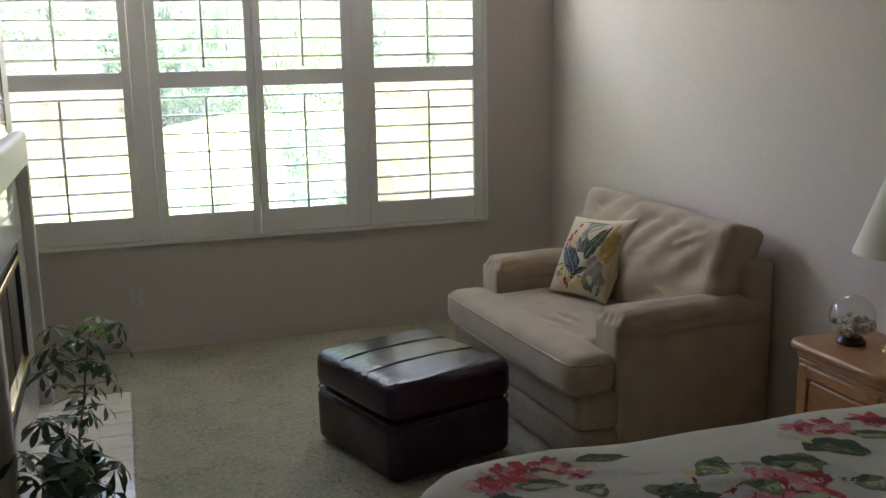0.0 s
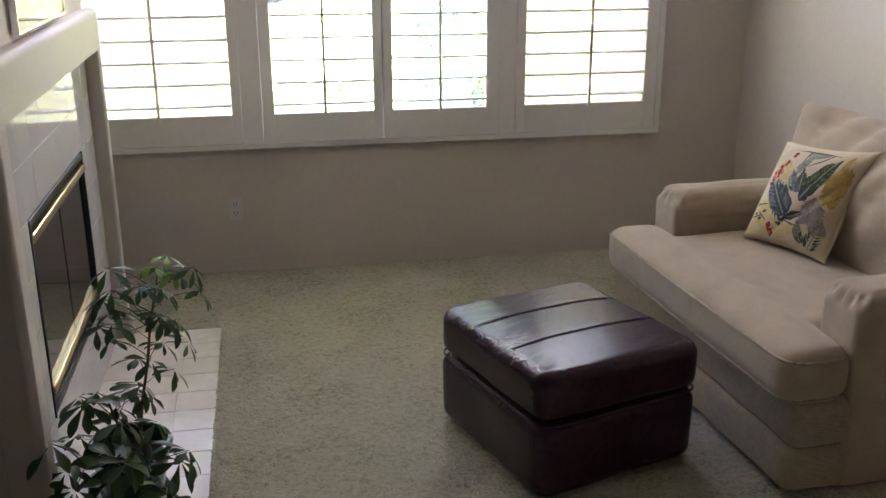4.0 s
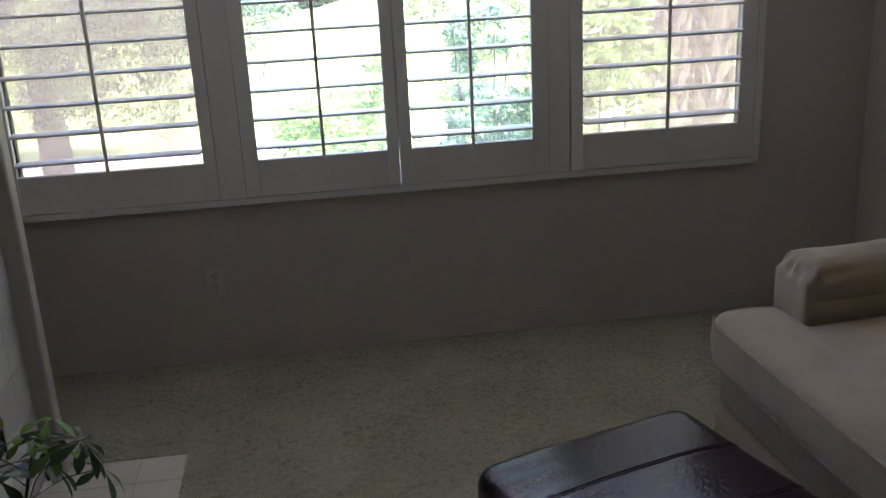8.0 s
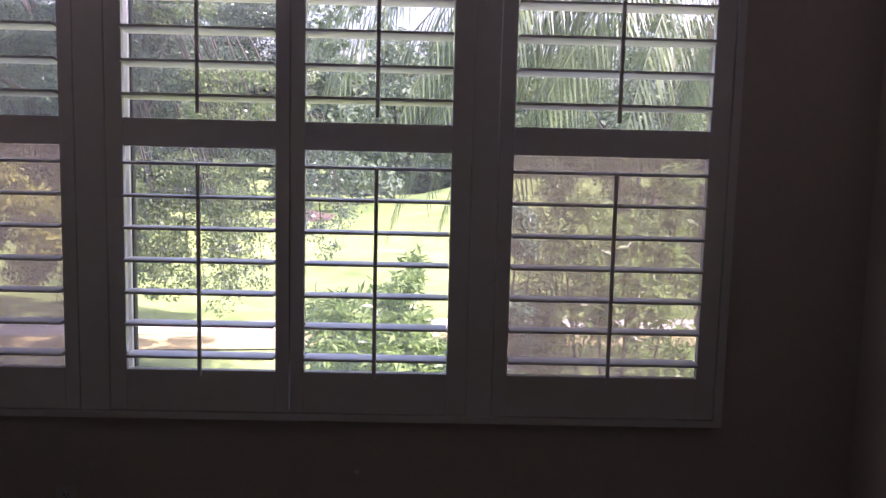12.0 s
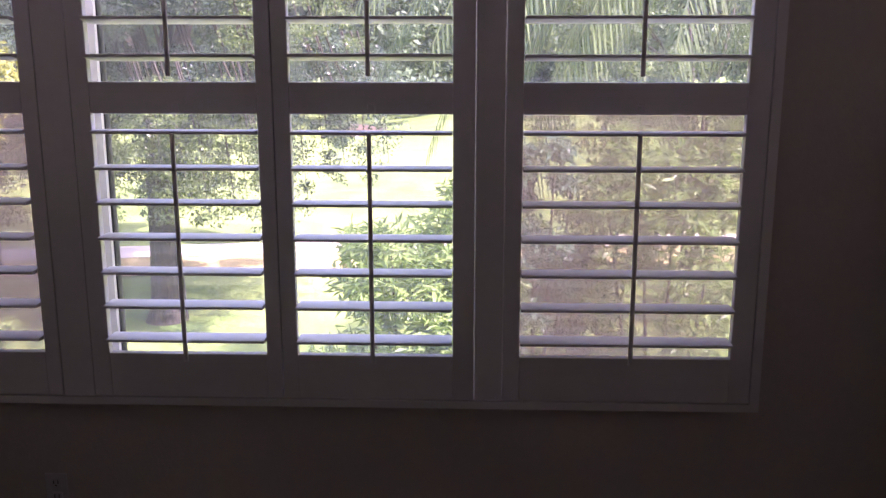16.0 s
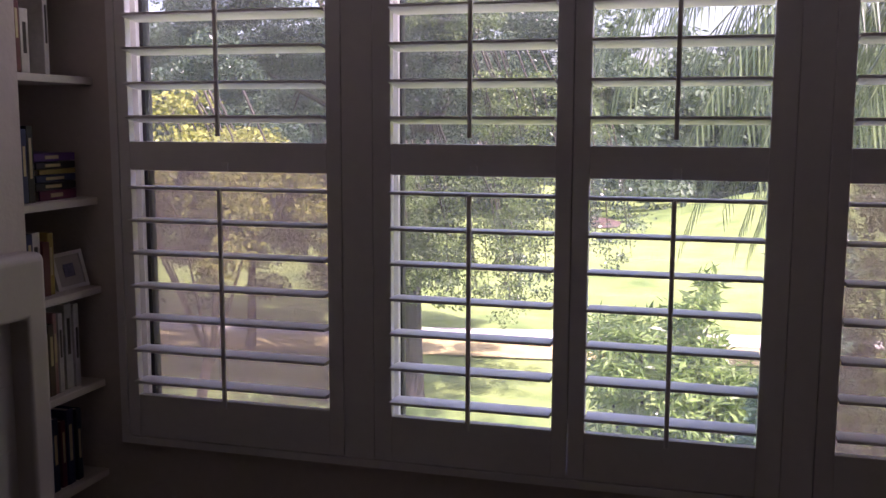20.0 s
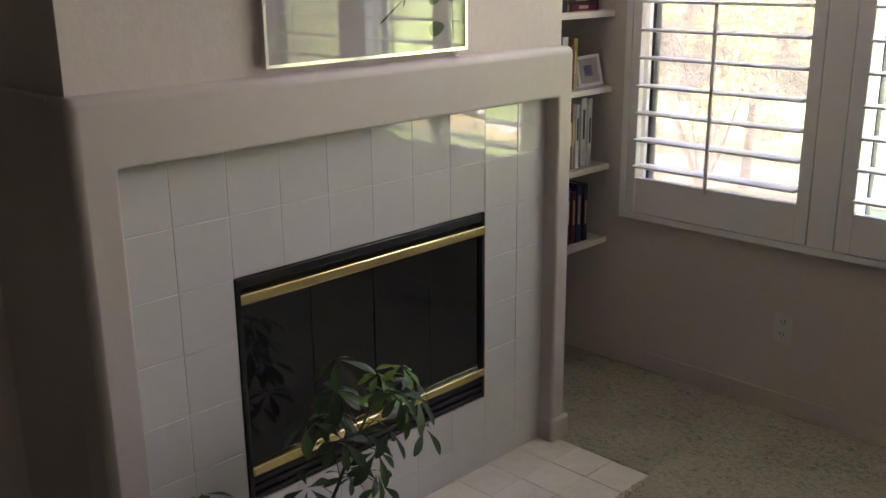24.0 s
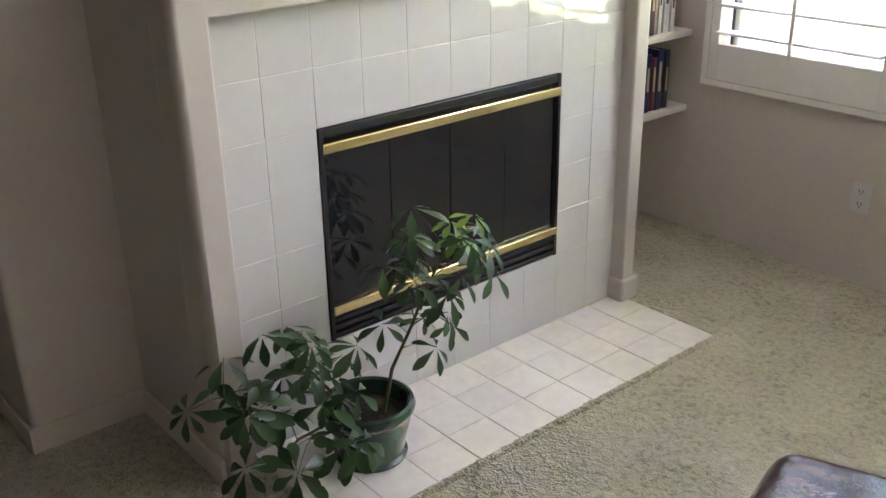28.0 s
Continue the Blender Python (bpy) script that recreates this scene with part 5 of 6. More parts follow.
part("door_panel", box(NX0 + 0.029, NX0 + 0.036, NY0 + 0.115, NY1 - 0.115, 0.135, 0.51, 0.006, 2), M_WOOD, ns)
part("side_panel", box(NX0 + 0.09, NX1 - 0.06, NY1 - 0.036, NY1 - 0.028, 0.14, 0.50, 0.007, 2), M_WOOD, ns)
for fx0 in (NX0 + 0.05, NX1 - 0.07):
    for fy0 in (NY0 + 0.05, NY1 - 0.10):
        part("foot", box(fx0, fx0 + 0.045, fy0, fy0 + 0.045, 0, 0.055, 0.006), M_WOOD, ns)

lamp = thing("table_lamp", 1.745, -3.17, 0.648, "table lamp with a white cone shade on the nightstand", "lamp")
LC = (1.745, -3.17, 0.648)
part("lamp_base", lathe([(0.052, 0), (0.052, 0.012), (0.022, 0.03), (0.030, 0.09), (0.036, 0.15), (0.022, 0.22), (0.012, 0.25), (0.012, 0.40)], LC), M_BRASS, lamp, "turned brass base")
sh = lathe([(0.165, 0.350), (0.075, 0.610)], LC, 40)
bmesh.ops.delete(sh, geom=[f for f in sh.faces if len(f.verts) > 4], context="FACES")
bmesh.ops.solidify(sh, geom=sh.faces[:], thickness=0.002)
part("shade", sh, M_SHADE, lamp, "white cone-shaped linen shade")
part("bulb_holder", lathe([(0.012, 0.40), (0.016, 0.41), (0.016, 0.45), (0.006, 0.47)], LC, 16), M_BRASS, lamp)

GC = (1.672, -3.030, 0.648)
globe = thing("glass_globe", *GC, "clear glass globe filled with sea shells on a dark base", "ornament")
part("stand", lathe([(0.050, 0), (0.052, 0.010), (0.044, 0.020), (0.036, 0.027)], GC, 24), M_DARKWOOD, globe, "dark turned base")
R = 0.080
part("glass_ball", lathe([(R * math.sin(a), 0.098 - R * math.cos(a)) for a in np.linspace(0.25, math.pi - 0.02, 18)], GC, 32), pane_mat("globe_glass", (0.93, 0.95, 0.95), 1.0), globe, "clear glass ball")
rng = random.Random(9)
shell = to_mesh("shell", lathe([(0.001, 0), (0.010, 0.006), (0.012, 0.012), (0.007, 0.020), (0.001, 0.026)], (0, 0, 0), 10), M_SHELL)
for k in range(110):
    a, q = rng.uniform(0, 6.28), 0.062 * math.sqrt(rng.random())
    piece("shell", shell, globe, pose(GC[0] + q * math.cos(a), GC[1] + q * math.sin(a), GC[2] + 0.038 + 0.42 * q + rng.uniform(0, 0.055) * (1 - q / 0.080), rng.uniform(0, 180), rng.uniform(0, 180), 0))

# ---- potted plant ----
PC = (-1.058, -1.985, 0.0085)
plant = thing("potted_plant", *PC, "umbrella plant in a dark green glazed pot on the hearth", "plant")
pot = part("pot", lathe([(0.087, 0.000), (0.100, 0.004), (0.102, 0.013), (0.094, 0.021), (0.096, 0.048), (0.105, 0.085), (0.112, 0.111), (0.112, 0.129), (0.115, 0.136), (0.124, 0.146), (0.128, 0.161), (0.123, 0.173), (0.114, 0.177), (0.106, 0.172), (0.103, 0.154), (0.101, 0.119)], PC, 40), M_POT, plant, "dark green glazed pot with a rolled rim and flared foot")
part("soil", lathe([(0.101, 0.119), (0.098, 0.127), (0.03, 0.133)], PC, 24), M_SOIL, plant)
leaf_rng = random.Random(77)


def leaflet(bm, base, way, normal, length, width):
    """One pointed oval leaflet, folded a little along its rib and drooping at the tip."""
    side = way.cross(normal).normalized()
    rows = [(0.0, 0.06, 0), (0.2, 0.30, 0.01), (0.45, 0.78, 0.0), (0.66, 1.0, -0.02), (0.85, 0.72, -0.06), (0.95, 0.36, -0.09), (1.0, 0.05, -0.11)]
    prev = None
    for f, w, d in rows:
        c = base + way * (length * f) + normal * (length * d)
        tri = [bm.verts.new(c + side * (width * w) + normal * (width * 0.22 * w)), bm.verts.new(c), bm.verts.new(c - side * (width * w) + normal * (width * 0.22 * w))]
        if prev:
            for j in (0, 1):
                bm.faces.new((prev[j], prev[j + 1], tri[j + 1], tri[j]))
        prev = tri


def umbrella(parent, tip, facing, count, length, slim=0.19, leaf=None):
    """A hand of leaflets round the end of a stalk."""
    bm = bmesh.new()
    facing = Vector(facing).normalized()
    u = facing.orthogonal().normalized()
    w = facing.cross(u)
    start = leaf_rng.uniform(0, 6.28)
    for k in range(count):
        a = start + 2 * math.pi * k / count + leaf_rng.uniform(-0.15, 0.15)
        out_dir = (u * math.cos(a) + w * math.sin(a))
        droop = leaf_rng.uniform(-0.55, -0.05)
        way = (out_dir + facing * droop + Vector((0, 0, -0.25))).normalized()
        nor = (facing - way * facing.dot(way)).normalized()
        ln = length * leaf_rng.uniform(0.7, 1.1)
        leaflet(bm, Vector(tip) + way * 0.012, way, nor, ln, ln * slim)
    part("leaf_hand", bm, leaf or M_SCHEFF, parent)


STEMS = [
    [(-1.035, -1.955, 0.12), (-1.02, -1.93, 0.27), (-0.995, -1.88, 0.39), (-0.985, -1.84, 0.48), (-0.97, -1.80, 0.56), (-0.955, -1.77, 0.63)],
    [(-1.06, -2.00, 0.12), (-1.08, -2.10, 0.24), (-1.09, -2.20, 0.28), (-1.10, -2.29, 0.30), (-1.10, -2.38, 0.33)],
    [(-1.05, -2.01, 0.12), (-1.05, -2.12, 0.28), (-1.06, -2.18, 0.37), (-1.06, -2.22, 0.43)],
    [(-1.04, -2.02, 0.12), (-1.01, -2.14, 0.20), (-1.00, -2.24, 0.20), (-0.99, -2.30, 0.18)],
]
for s in STEMS:
    part("stem", tube(s, list(np.linspace(0.006, 0.0025, len(s))), 7), M_STEM, plant, "woody stem")


def leaves_along(si, count, f0, f1, reach, length, bias=(0, 0, 0)):
    s = STEMS[si]
    for k in range(count):
        f = f0 + (f1 - f0) * k / max(1, count - 1)
        i = min(int(f * (len(s) - 1)), len(s) - 2)
        p = Vector(s[i]).lerp(Vector(s[i + 1]), f * (len(s) - 1) - i)
        a = 2.4 * k + leaf_rng.uniform(-0.5, 0.5)
        out_dir = Vector((math.cos(a), math.sin(a), leaf_rng.uniform(0.0, 0.5))) + Vector(bias)
        tip = p + out_dir.normalized() * reach * leaf_rng.uniform(0.6, 1.15)
        tip.x = max(tip.x, -1.20)
        tip.z = max(tip.z, 0.07)
        mid = p.lerp(tip, 0.5) + Vector((0, 0, 0.015))
        part("stalk", tube([p, mid, tip], [0.0018, 0.0015, 0.0012], 5), M_STEM, plant)
        umbrella(plant, tip, out_dir * 0.5 + Vector((0.35, -0.1, 0.75)), leaf_rng.choice((5, 5, 6, 7)), length * leaf_rng.uniform(0.8, 1.15), 0.17 if si == 0 else 0.188)


leaves_along(0, 20, 0.30, 0.97, 0.14, 0.084, (0.15, 0.34, 0.1))
for tip in ((-0.925, -1.72, 0.685), (-0.965, -1.76, 0.665), (-0.90, -1.79, 0.650)):
    umbrella(plant, tip, (0.3, 0.1, 0.9), 6, 0.066, 0.2, M_SCHEFF_NEW)
for tip in ((-1.13, -1.77, 0.57), (-1.09, -1.80, 0.61), (-1.15, -1.79, 0.49)):
    part("stalk", tube([(-0.982, -1.83, 0.50), (-1.05, -1.81, tip[2] - 0.02), tip], [0.0018, 0.0015, 0.0012], 5), M_STEM, plant)
    umbrella(plant, tip, (-0.1, -0.2, 0.8), 6, 0.080, 0.17)
leaves_along(1, 10, 0.30, 1.0, 0.155, 0.086, (0.2, -0.25, 0))
leaves_along(2, 9, 0.30, 1.0, 0.13, 0.086, (0.1, 0, 0.2))
leaves_along(3, 8, 0.30, 1.0, 0.14, 0.090, (0.25, -0.1, -0.2))


# ---- garden and golf course, one storey below ----
GZ = -2.9


def ground_z(x, y):
    """Rolling lawn: falls a little from the house, rises to a long mound far off."""
    z = GZ - 0.006 * max(0, y - 4)
    z += 2.1 * math.exp(-((y - 44) / 11) ** 2) / (1 + math.exp(-(x - 0.3) * 0.55))
    z += 0.22 * noise.noise((x * 0.05, y * 0.05, 3.0)) * min(1.0, max(0.0, (y - 6) / 10))
    return z


bm = bmesh.new()
ys = [-300, -60, -12, -4, -1, 0.5, 2, 4, 6] + [8 + 2 * k for k in range(34)] + [82, 95, 115, 150, 220, 400, 900]
xs = [-900, -400, -200, -120, -90] + [-70 + 3 * k for k in range(48)] + [90, 120, 200, 400, 900]
grid = [[bm.verts.new((x, y, ground_z(x, y))) for x in xs] for y in ys]
for a, b in zip(grid, grid[1:]):
    for k in range(len(xs) - 1):
        bm.faces.new((a[k], a[k + 1], b[k + 1], b[k]))
structure("ground", bm, M_LAWN, "sunlit mown golf course lawn", "lawn")


def ribbon(near, wide, lift):
    """A strip that follows the cart path across the lawn: near, its distance before the path's middle."""
    bm = bmesh.new()
    prev = None
    for k in range(60):
        x = -40 + 1.3 * k
        yc = 17.8 + 0.9 * math.sin(x * 0.09 + 0.6) + 0.02 * x - near
        row = [bm.verts.new((x, yc + o, ground_z(x, yc + o) + lift)) for o in (-wide - 0.12 * math.sin(x * 1.7) * (near > 0), 0, wide)]
        if prev:
            for j in (0, 1):
                bm.faces.new((prev[j], row[j], row[j + 1], prev[j + 1]))
        prev = row
    return bm


structure("path", ribbon(0, 0.62, 0.05), M_PATH, "pale concrete cart path across the lawn", "path")
structure("dry_verge", ribbon(1.45, 0.80, 0.04), M_DRY, "strip of dry tan grass beside the cart path", "lawn")
bm = bmesh.new()
rows_ = []
for j in range(7):
    f = j / 6
    rows_.append([bm.verts.new((-6.4 + 2.8 * k / 12, 40.0 + 3.0 * f, ground_z(-6.4 + 2.8 * k / 12, 40.0 + 3.0 * f) + 0.05 + 0.4 * math.sin(math.pi * min(1, k / 12)) * math.sin(math.pi * f))) for k in range(13)])
for r0, r1 in zip(rows_, rows_[1:]):
    for k in range(12):
        bm.faces.new((r0[k], r0[k + 1], r1[k + 1], r1[k]))
structure("earth_bank", bm, M_EARTH, "bare red-brown earth bank beside the mound", "earth bank")


def leaves_into(verts, faces, rng, centre, spread, count, size, droop=0.0, slim=0.42):
    """Loose leaves round a centre, each a bent pointed blade."""
    for _ in range(count):
        while True:
            q = Vector((rng.uniform(-1, 1), rng.uniform(-1, 1), rng.uniform(-1, 1)))
            if q.length < 1:
                break
        p = Vector(centre) + Vector((q.x * spread[0], q.y * spread[1], q.z * spread[2]))
        way = Vector((rng.gauss(0, 1), rng.gauss(0, 1), rng.gauss(-droop, 0.6))).normalized()
        side = way.cross(Vector((rng.gauss(0, 0.5), rng.gauss(0, 0.5), 1))).normalized()
        up_dir = side.cross(way)
        s = size * rng.uniform(0.6, 1.3)
        i = len(verts)
        verts += [p, p + way * s * 0.5 + side * s * slim * 0.5 + up_dir * s * 0.08, p + way * s, p + way * s * 0.5 - side * s * slim * 0.5 + up_dir * s * 0.08]
        faces.append((i, i + 1, i + 2, i + 3))


def crown_part(parent, clumps, rng, per, size, material, droop=0.0, slim=0.42):
    verts, faces = [], []
    for c, s in clumps:
        leaves_into(verts, faces, rng, c, s, per, size, droop, slim)
    me = bpy.data.meshes.new("crown")
    me.from_pydata([tuple(v) for v in verts], [], faces)
    me.materials.append(material)
    return part("crown", me, material, parent)


def oak(x, y, height, spread, seed, material, label, clumps=70, per=330, size=0.11, low=2.2, trunk_r=0.34, lean=0.4, clump=(0.12, 0.24), over=(0.0, 0.0)):
    """A broad tree: forked trunk and limbs, leaves in hanging clumps with gaps. over: how far the crown stands off the trunk's foot."""
    rng = random.Random(seed)
    z = ground_z(x, y)
    t = thing("tree", x, y, z, label, "tree")
    fork = Vector((x + lean * 0.4 + over[0] * 0.4, y + over[1] * 0.4, z + height * 0.34))
    part("trunk", tube([(x, y, z - 0.1), (x + 0.05, y, z + 0.35), (x + lean * 0.2 + over[0] * 0.12, y + over[1] * 0.12, z + height * 0.18), fork], [trunk_r * 1.35, trunk_r, trunk_r * 0.86, trunk_r * 0.78], 14), M_BARK, t, "rough grey-brown trunk")
    x, y = x + over[0], y + over[1]
    for k in range(9):
        a = 2 * math.pi * k / 9 + rng.uniform(-0.3, 0.3)
        r = spread * rng.uniform(0.5, 0.85)
        end = Vector((x + r * math.cos(a), y + r * math.sin(a), z + height * rng.uniform(0.5, 0.9)))
        mid = fork.lerp(end, 0.5) + Vector((0, 0, rng.uniform(0.1, 0.6)))
        part("limb", tube([fork - Vector((0, 0, 0.3)), mid, end], [trunk_r * 0.42, trunk_r * 0.2, trunk_r * 0.06], 8), M_BARK, t)
    cl = []
    for _ in range(clumps):
        a, q = rng.uniform(0, 6.28), math.sqrt(rng.uniform(0.05, 1.0))
        edge = q * spread
        top = z + height * (1.0 - 0.45 * q * q)
        bot = z + low + (height * 0.25) * (1 - q)
        zz = rng.uniform(bot, top)
        s = spread * rng.uniform(*clump)
        cl.append(((x + edge * math.cos(a), y + edge * math.sin(a), zz), (s, s, s * 0.65)))
    crown_part(t, cl, rng, per, size, material, 0.5, 0.6)
    return t


def shrub(x, y, radius, top, seed, material, label, per, size, clumps=40, slim=0.34):
    """A dense bush: several stems and leafy clumps down to the ground."""
    rng = random.Random(seed)
    z = ground_z(x, y)
    t = thing("shrub", x, y, z, label, "shrub")
    for k in range(4):
        a = k * 1.6 + rng.uniform(-0.3, 0.3)
        part("stem", tube([(x, y, z - 0.05), (x + radius * 0.25 * math.cos(a), y + radius * 0.25 * math.sin(a), z + (top - z) * 0.5), (x + radius * 0.55 * math.cos(a), y + radius * 0.55 * math.sin(a), top - 0.25)], [0.035, 0.018, 0.006], 7), M_BARK, t)
    cl = []
    for _ in range(clumps):
        f = rng.uniform(0.05, 1.0)
        rr = radius * math.sqrt(max(0.05, 1 - max(0.0, (f - 0.45) / 0.58) ** 2)) * math.sqrt(rng.uniform(0.1, 1))
        a = rng.uniform(0, 6.28)
        s = radius * rng.uniform(0.22, 0.36)
        cl.append(((x + rr * math.cos(a), y + rr * math.sin(a), z + (top - z - 0.15) * f), (s, s, s * 0.8)))
    for _ in range(clumps // 4):
        a, f = rng.uniform(0, 6.28), rng.uniform(0.55, 1.08)
        rr = radius * rng.uniform(0.6, 1.15) * (1.25 - 0.7 * f)
        cl.append(((x + rr * math.cos(a), y + rr * math.sin(a), z + (top - z - 0.1) * f), (radius * 0.13, radius * 0.13, radius * 0.17)))
    crown_part(t, cl, rng, per, size, material, 0.2, slim)
    return t


def drape(tree, x0, x1, y0, y1, z0, z1, count, per, size, seed, material):
    """Outer boughs of a tree that hang low: thin twigs with loose leaf clumps, ragged below."""
    rng = random.Random(seed)
    cl = []
    for _ in range(count):
        x, y = rng.uniform(x0, x1), rng.uniform(y0, y1)
        bottom = z0 + (z1 - z0) * rng.uniform(0.0, 0.75) ** 1.3
        part("bough", tube([(x - 0.4, y, z1 + 0.5), (x - 0.1, y, (z1 + bottom) / 2 + 0.2), (x, y, bottom)], [0.02, 0.012, 0.004], 5), M_BARK, tree)
        n = max(2, int((z1 - bottom) / 0.24))
        for k in range(n):
            f = k / n
            s = rng.uniform(0.14, 0.30) * (1.25 - 0.4 * (1 - f))
            cl.append(((x + rng.gauss(0, 0.14), y + rng.gauss(0, 0.3), bottom + (z1 + 0.3 - bottom) * f), (s, s * 1.4, s * 0.75)))
    crown_part(tree, cl, rng, per, size, material, 0.7, 0.6)


big = oak(-4.5, 12.4, 11.0, 4.5, 1, M_OAK, "broad oak with dark hanging foliage on the lawn", 170, 1900, 0.068, 3.6, 0.28, clump=(0.08, 0.16), over=(-1.25, 3.0))
drape(big, -5.6, -2.0, 11.8, 14.5, -1.15, 1.3, 44, 130, 0.058, 61, M_OAK)
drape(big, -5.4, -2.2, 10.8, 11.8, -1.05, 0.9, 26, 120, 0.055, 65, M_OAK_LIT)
drape(big, -7.4, -5.3, 11.5, 13.5, -1.3, 1.3, 22, 120, 0.055, 64, M_OAK)
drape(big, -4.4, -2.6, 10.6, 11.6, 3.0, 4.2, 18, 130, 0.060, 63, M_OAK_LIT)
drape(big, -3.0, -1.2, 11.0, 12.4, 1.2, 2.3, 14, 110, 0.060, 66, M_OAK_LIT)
drape(big, -2.0, -0.9, 12.0, 14.0, -0.75, 1.2, 14, 100, 0.055, 62, M_OAK)
oak(-8.9, 15.5, 8.5, 2.7, 21, M_OAK, "dense oak with leaves almost to the ground", 110, 900, 0.068, 1.35, 0.10, clump=(0.12, 0.22))
oak(-13.4, 17.5, 6.0, 3.6, 2, M_OAK, "dark oak beside the cart path", 90, 800, 0.08, 1.4, 0.30, clump=(0.10, 0.20))
yellow = oak(-6.2, 8.4, 5.2, 2.2, 3, M_YELLOW, "yellow-green garden tree with a thin trunk", 58, 120, 0.10, 3.5, 0.085, 0.9, clump=(0.07, 0.14))
drape(yellow, -6.6, -4.3, 7.9, 8.9, 0.75, 1.55, 10, 40, 0.075, 71, M_YELLOW)
oak(4.1, 13.5, 7.6, 2.3, 8, M_OAK_LIT, "bushy tree beyond the palm", 100, 520, 0.075, 0.3, 0.12, 0.3, clump=(0.12, 0.22))
shrub(-0.12, 6.0, 0.88, 0.16, 4, M_SHRUB, "light green garden shrub below the window", 120, 0.135, 74, 0.26)
shrub(0.72, 5.8, 0.80, -0.10, 9, M_SHRUB, "low light green shrub beside a taller one", 115, 0.135, 54, 0.26)
shrub(1.02, 4.05, 0.42, 1.08, 5, M_DEEP, "tall narrow evergreen shrub near the window", 200, 0.085, 58)
shrub(1.92, 4.1, 0.82, 1.05, 6, M_SHRUB, "leafy green shrub near the window", 120, 0.098, 96, 0.36)
shrub(-3.2, 5.2, 0.8, -0.9, 7, M_SHRUB, "low green garden shrub", 120, 0.10)

# palm
px0, py0 = 3.66, 7.1
pz = ground_z(px0, py0)
palm = thing("palm_tree", px0, py0, pz, "feather palm with a rough tan trunk and drooping fronds", "palm tree")
HP = 6.8
part("trunk", tube([(px0 + 0.01 * math.sin(k), py0, pz - 0.1 + HP * k / 8) for k in range(9)], [0.29, 0.21, 0.19, 0.185, 0.185, 0.19, 0.21, 0.23, 0.18], 18), M_PALMBARK, palm, "rough tan trunk")
boot_bm = bmesh.new()
tube_into(boot_bm, [(0, 0, 0), (0.07, 0, 0.12), (0.10, 0, 0.26)], [0.085, 0.06, 0.018], 7)
boot = to_mesh("boot", boot_bm, M_PALMBARK)
rng = random.Random(12)
for k in range(120):
    a, zz = k * 2.39996, pz + 2.2 + (HP - 2.3) * k / 120
    piece("boot", boot, palm, pose(px0 + 0.18 * math.cos(a), py0 + 0.18 * math.sin(a), zz, 0, rng.uniform(-8, 8), math.degrees(a)))
crown_c = Vector((px0, py0, pz + HP + 0.1))
for k in range(58):
    a = k * 2.39996 + 0.5
    rise = 0.95 - 1.45 * (k / 26)
    length = rng.uniform(3.7, 4.6)
    if k >= 26:                      # the heavy fronds on the side of the house
        a, rise, length = radians(138 + (2.81 * (k - 26) * 7.3) % 90), rng.uniform(-0.35, 0.6), rng.uniform(4.2, 5.5)
    verts, faces = [], []
    pts = []
    p, d = crown_c.copy(), Vector((math.cos(a) * math.cos(rise), math.sin(a) * math.cos(rise), math.sin(rise)))
    for j in range(15):
        pts.append(p.copy())
        p += d * (length / 14)
        d = (d + Vector((0, 0, -0.105 - 0.004 * j))).normalized()
    fr = part("frond", tube(pts, list(np.linspace(0.022, 0.004, 15)), 5), M_PALM, palm)
    for j in range(2, 15):
        for sub in (0, 0.25, 0.5, 0.75):
            if j == 14 and sub:
                continue
            q = pts[j].lerp(pts[min(j + 1, 14)], sub)
            ax = (pts[min(j + 1, 14)] - pts[j - 1]).normalized()
            side = ax.cross(Vector((0, 0, 1))).normalized()
            for sg in (-1, 1):
                ln = 0.75 * math.sin(math.pi * (0.12 + 0.85 * (j + sub) / 15)) + 0.1
                tip = q + (side * sg * 0.55 + ax * 0.5 + Vector((0, 0, rng.uniform(-1.0, -0.5)))).normalized() * ln
                midp = q.lerp(tip, 0.5) + Vector((0, 0, 0.05 * ln))
                w = ax * 0.016
                i = len(verts)
                verts += [q - w * 0.5, q + w * 0.5, midp + w, tip, midp - w]
                faces += [(i, i + 1, i + 2, i + 4), (i + 4, i + 2, i + 3)]
    me = bpy.data.meshes.new("leaflets")
    me.from_pydata([tuple(v) for v in verts], [], faces)
    me.materials.append(M_PALM)
    part("leaflets", me, M_PALM, fr)

copy_thing(palm, pose(4.33, 7.35, ground_z(4.33, 7.35), 0, 0, 160))

# far trees beyond the mound
far = oak(0.0, 74.0, 12.0, 7.0, 40, M_FAR, "far tree at the edge of the course", 60, 260, 0.42, 0.6, 0.4)
tagged(far, group="far trees")
far_rng = random.Random(50)
for k in range(17):
    x = -74 + 9.0 * k + far_rng.uniform(-2.5, 2.5)
    y = 70 + far_rng.uniform(-4, 14) - 0.1 * abs(x)
    copy_thing(far, pose(x, y, ground_z(x, y) - 0.2, 0, 0, far_rng.uniform(0, 360)))
for k in range(7):                       # a nearer row where the mound runs out
    x, y = -40 + 5.6 * k + far_rng.uniform(-1, 1), 52 + far_rng.uniform(-2, 3)
    copy_thing(far, pose(x, y, ground_z(x, y) - 0.3, 0, 0, far_rng.uniform(0, 360)))
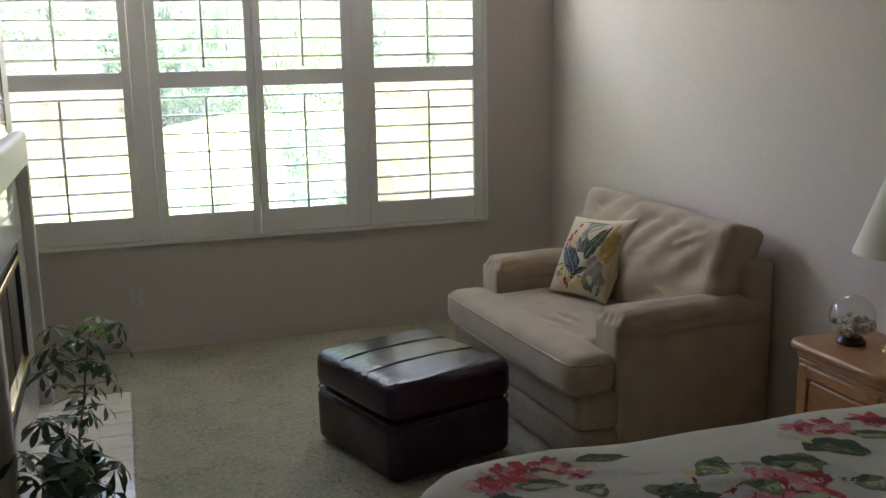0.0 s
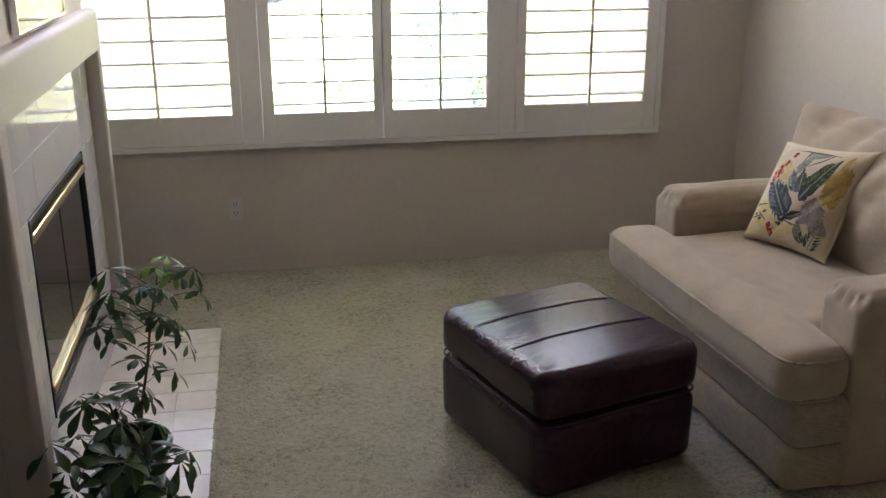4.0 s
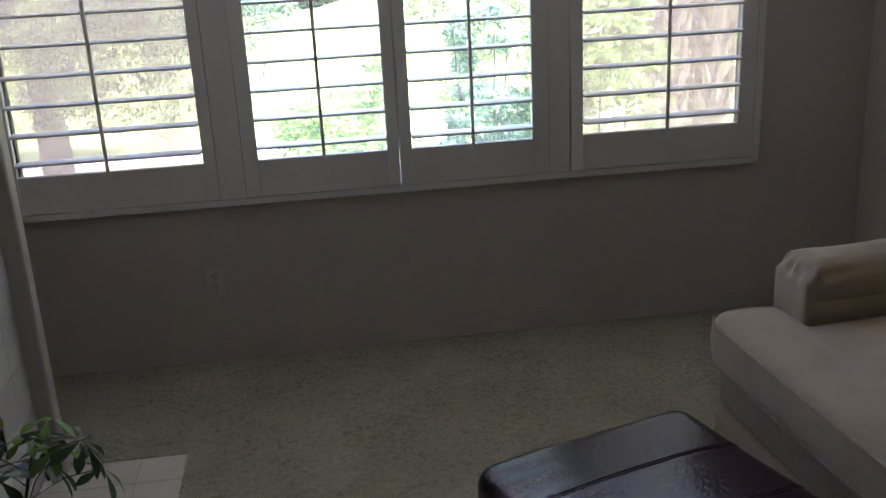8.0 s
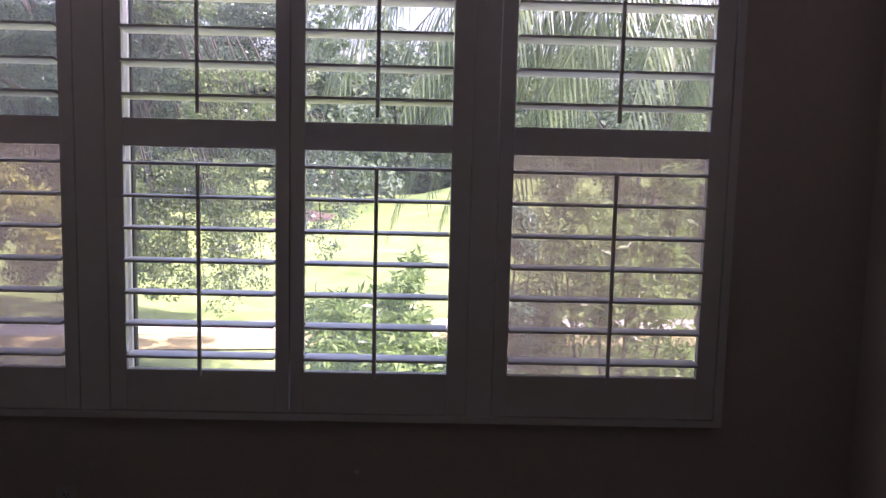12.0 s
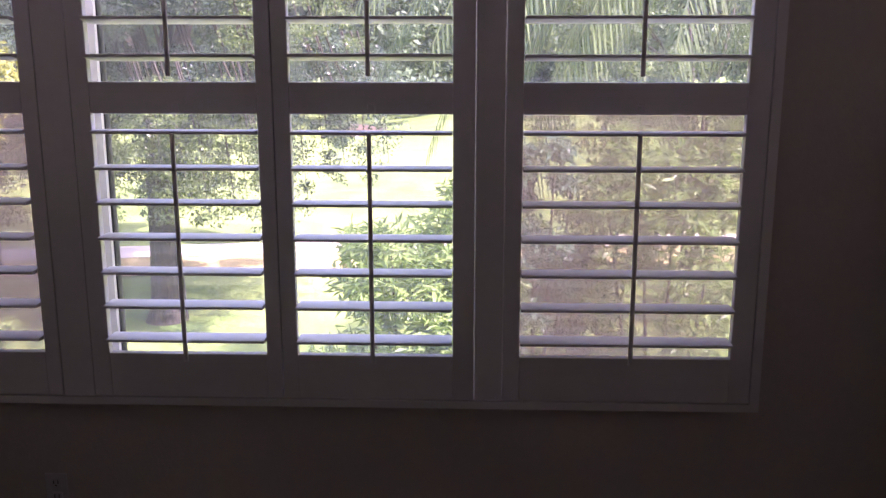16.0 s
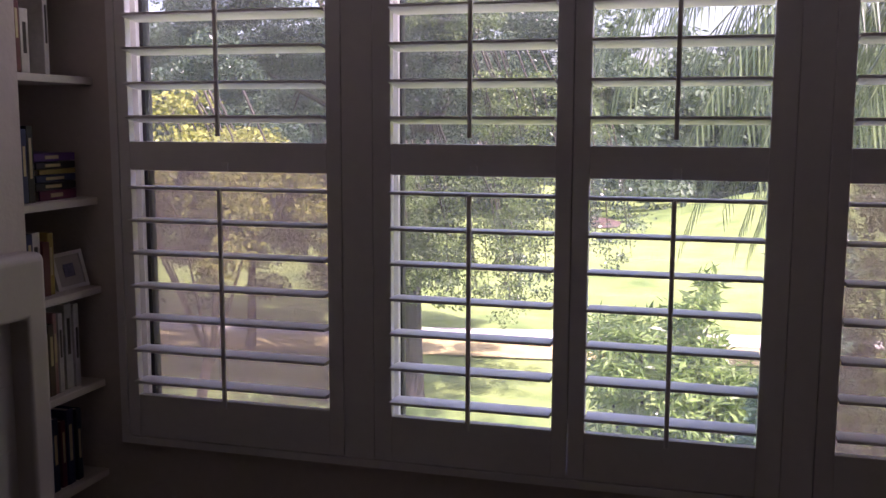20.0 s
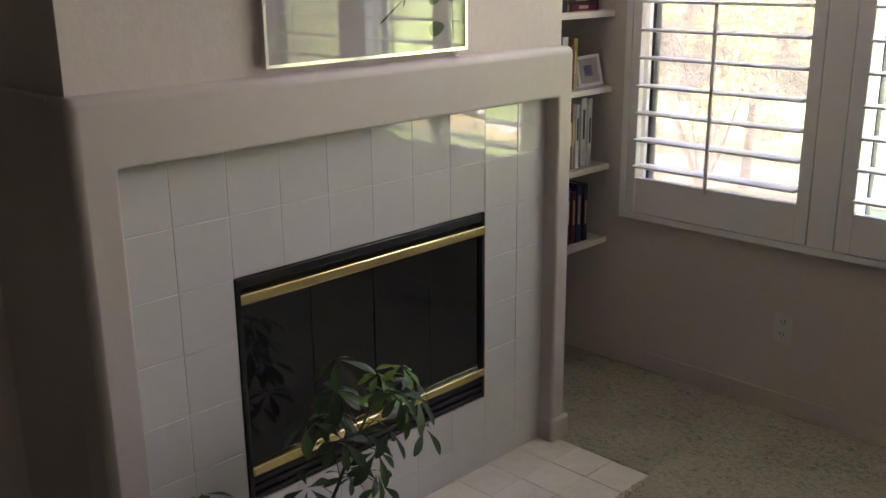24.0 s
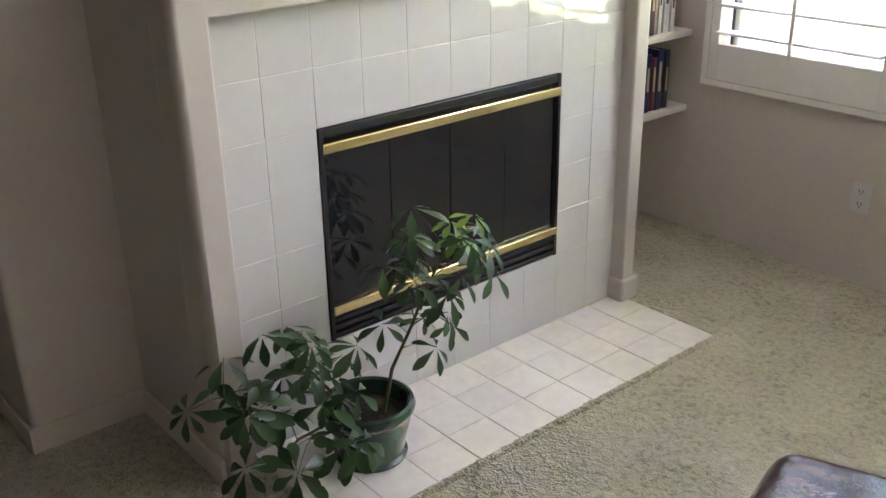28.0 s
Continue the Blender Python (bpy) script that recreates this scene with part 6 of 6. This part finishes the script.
for k in range(5):
    x, y = 0.5 + 6.0 * k, 60 + far_rng.uniform(-2, 2)
    copy_thing(far, pose(x, y, ground_z(x, y) - 1.0, 0, 0, far_rng.uniform(0, 360)))


# ---- tile pieces ----
def tile_mesh(w, h, t, r):
    """A glazed tile lying in y and z, face towards +x."""
    return box(-t, 0, -w / 2, w / 2, -h / 2, h / 2, r, 2)


P = (FB[1] - FB[0]) / 6
ycuts = [FB[1] + 2 * P - k * P for k in range(11)]
ycuts[0], ycuts[-1] = LEG[2] + 0.004, LEG[1] - 0.004
zcuts = [0.009, 0.117, 0.261, 0.417, 0.573, 0.730, 0.886, 1.045, 1.207]
made_tiles = {}
for i in range(10):
    y1, y0 = ycuts[i], ycuts[i + 1]
    for z0, z1 in zip(zcuts, zcuts[1:]):
        if z0 >= FB[2] - 0.01 and z1 <= FB[3] + 0.01 and 2 <= i < 8:
            continue
        w, h = y1 - y0 - 0.0014, z1 - z0 - 0.0014
        key = (round(w, 4), round(h, 4))
        if key not in made_tiles:
            made_tiles[key] = to_mesh("tile", tile_mesh(w, h, 0.007, 0.0016), M_TILE)
        rr = random.Random(i * 31 + int(z0 * 1000))
        piece("tile", made_tiles[key], fire, pose(TX + rr.uniform(-0.0003, 0.0003), (y0 + y1) / 2, (z0 + z1) / 2, 0, rr.uniform(-0.28, 0.28), rr.uniform(-0.28, 0.28)))
HP_X = [X_BREAST + 0.003 + (HX1 - X_BREAST - 0.003) * k / 3 for k in range(4)]
ny = 10
hp = (HY1 - HY0) / ny
ht = to_mesh("hearth_tile", box(-(HP_X[1] - HP_X[0]) / 2 + 0.0003, (HP_X[1] - HP_X[0]) / 2 - 0.0003, -hp / 2 + 0.0020, hp / 2 - 0.0020, -0.008, 0, 0.0014, 2), M_HEARTH_TILE)
for i in range(3):
    for j in range(ny):
        rr = random.Random(i * 17 + j)
        piece("hearth_tile", ht, hearth, pose((HP_X[i] + HP_X[i + 1]) / 2, HY0 + hp * (j + 0.5), 0.010 + rr.uniform(-0.0005, 0.0005), rr.uniform(-0.2, 0.2), rr.uniform(-0.2, 0.2), 0))
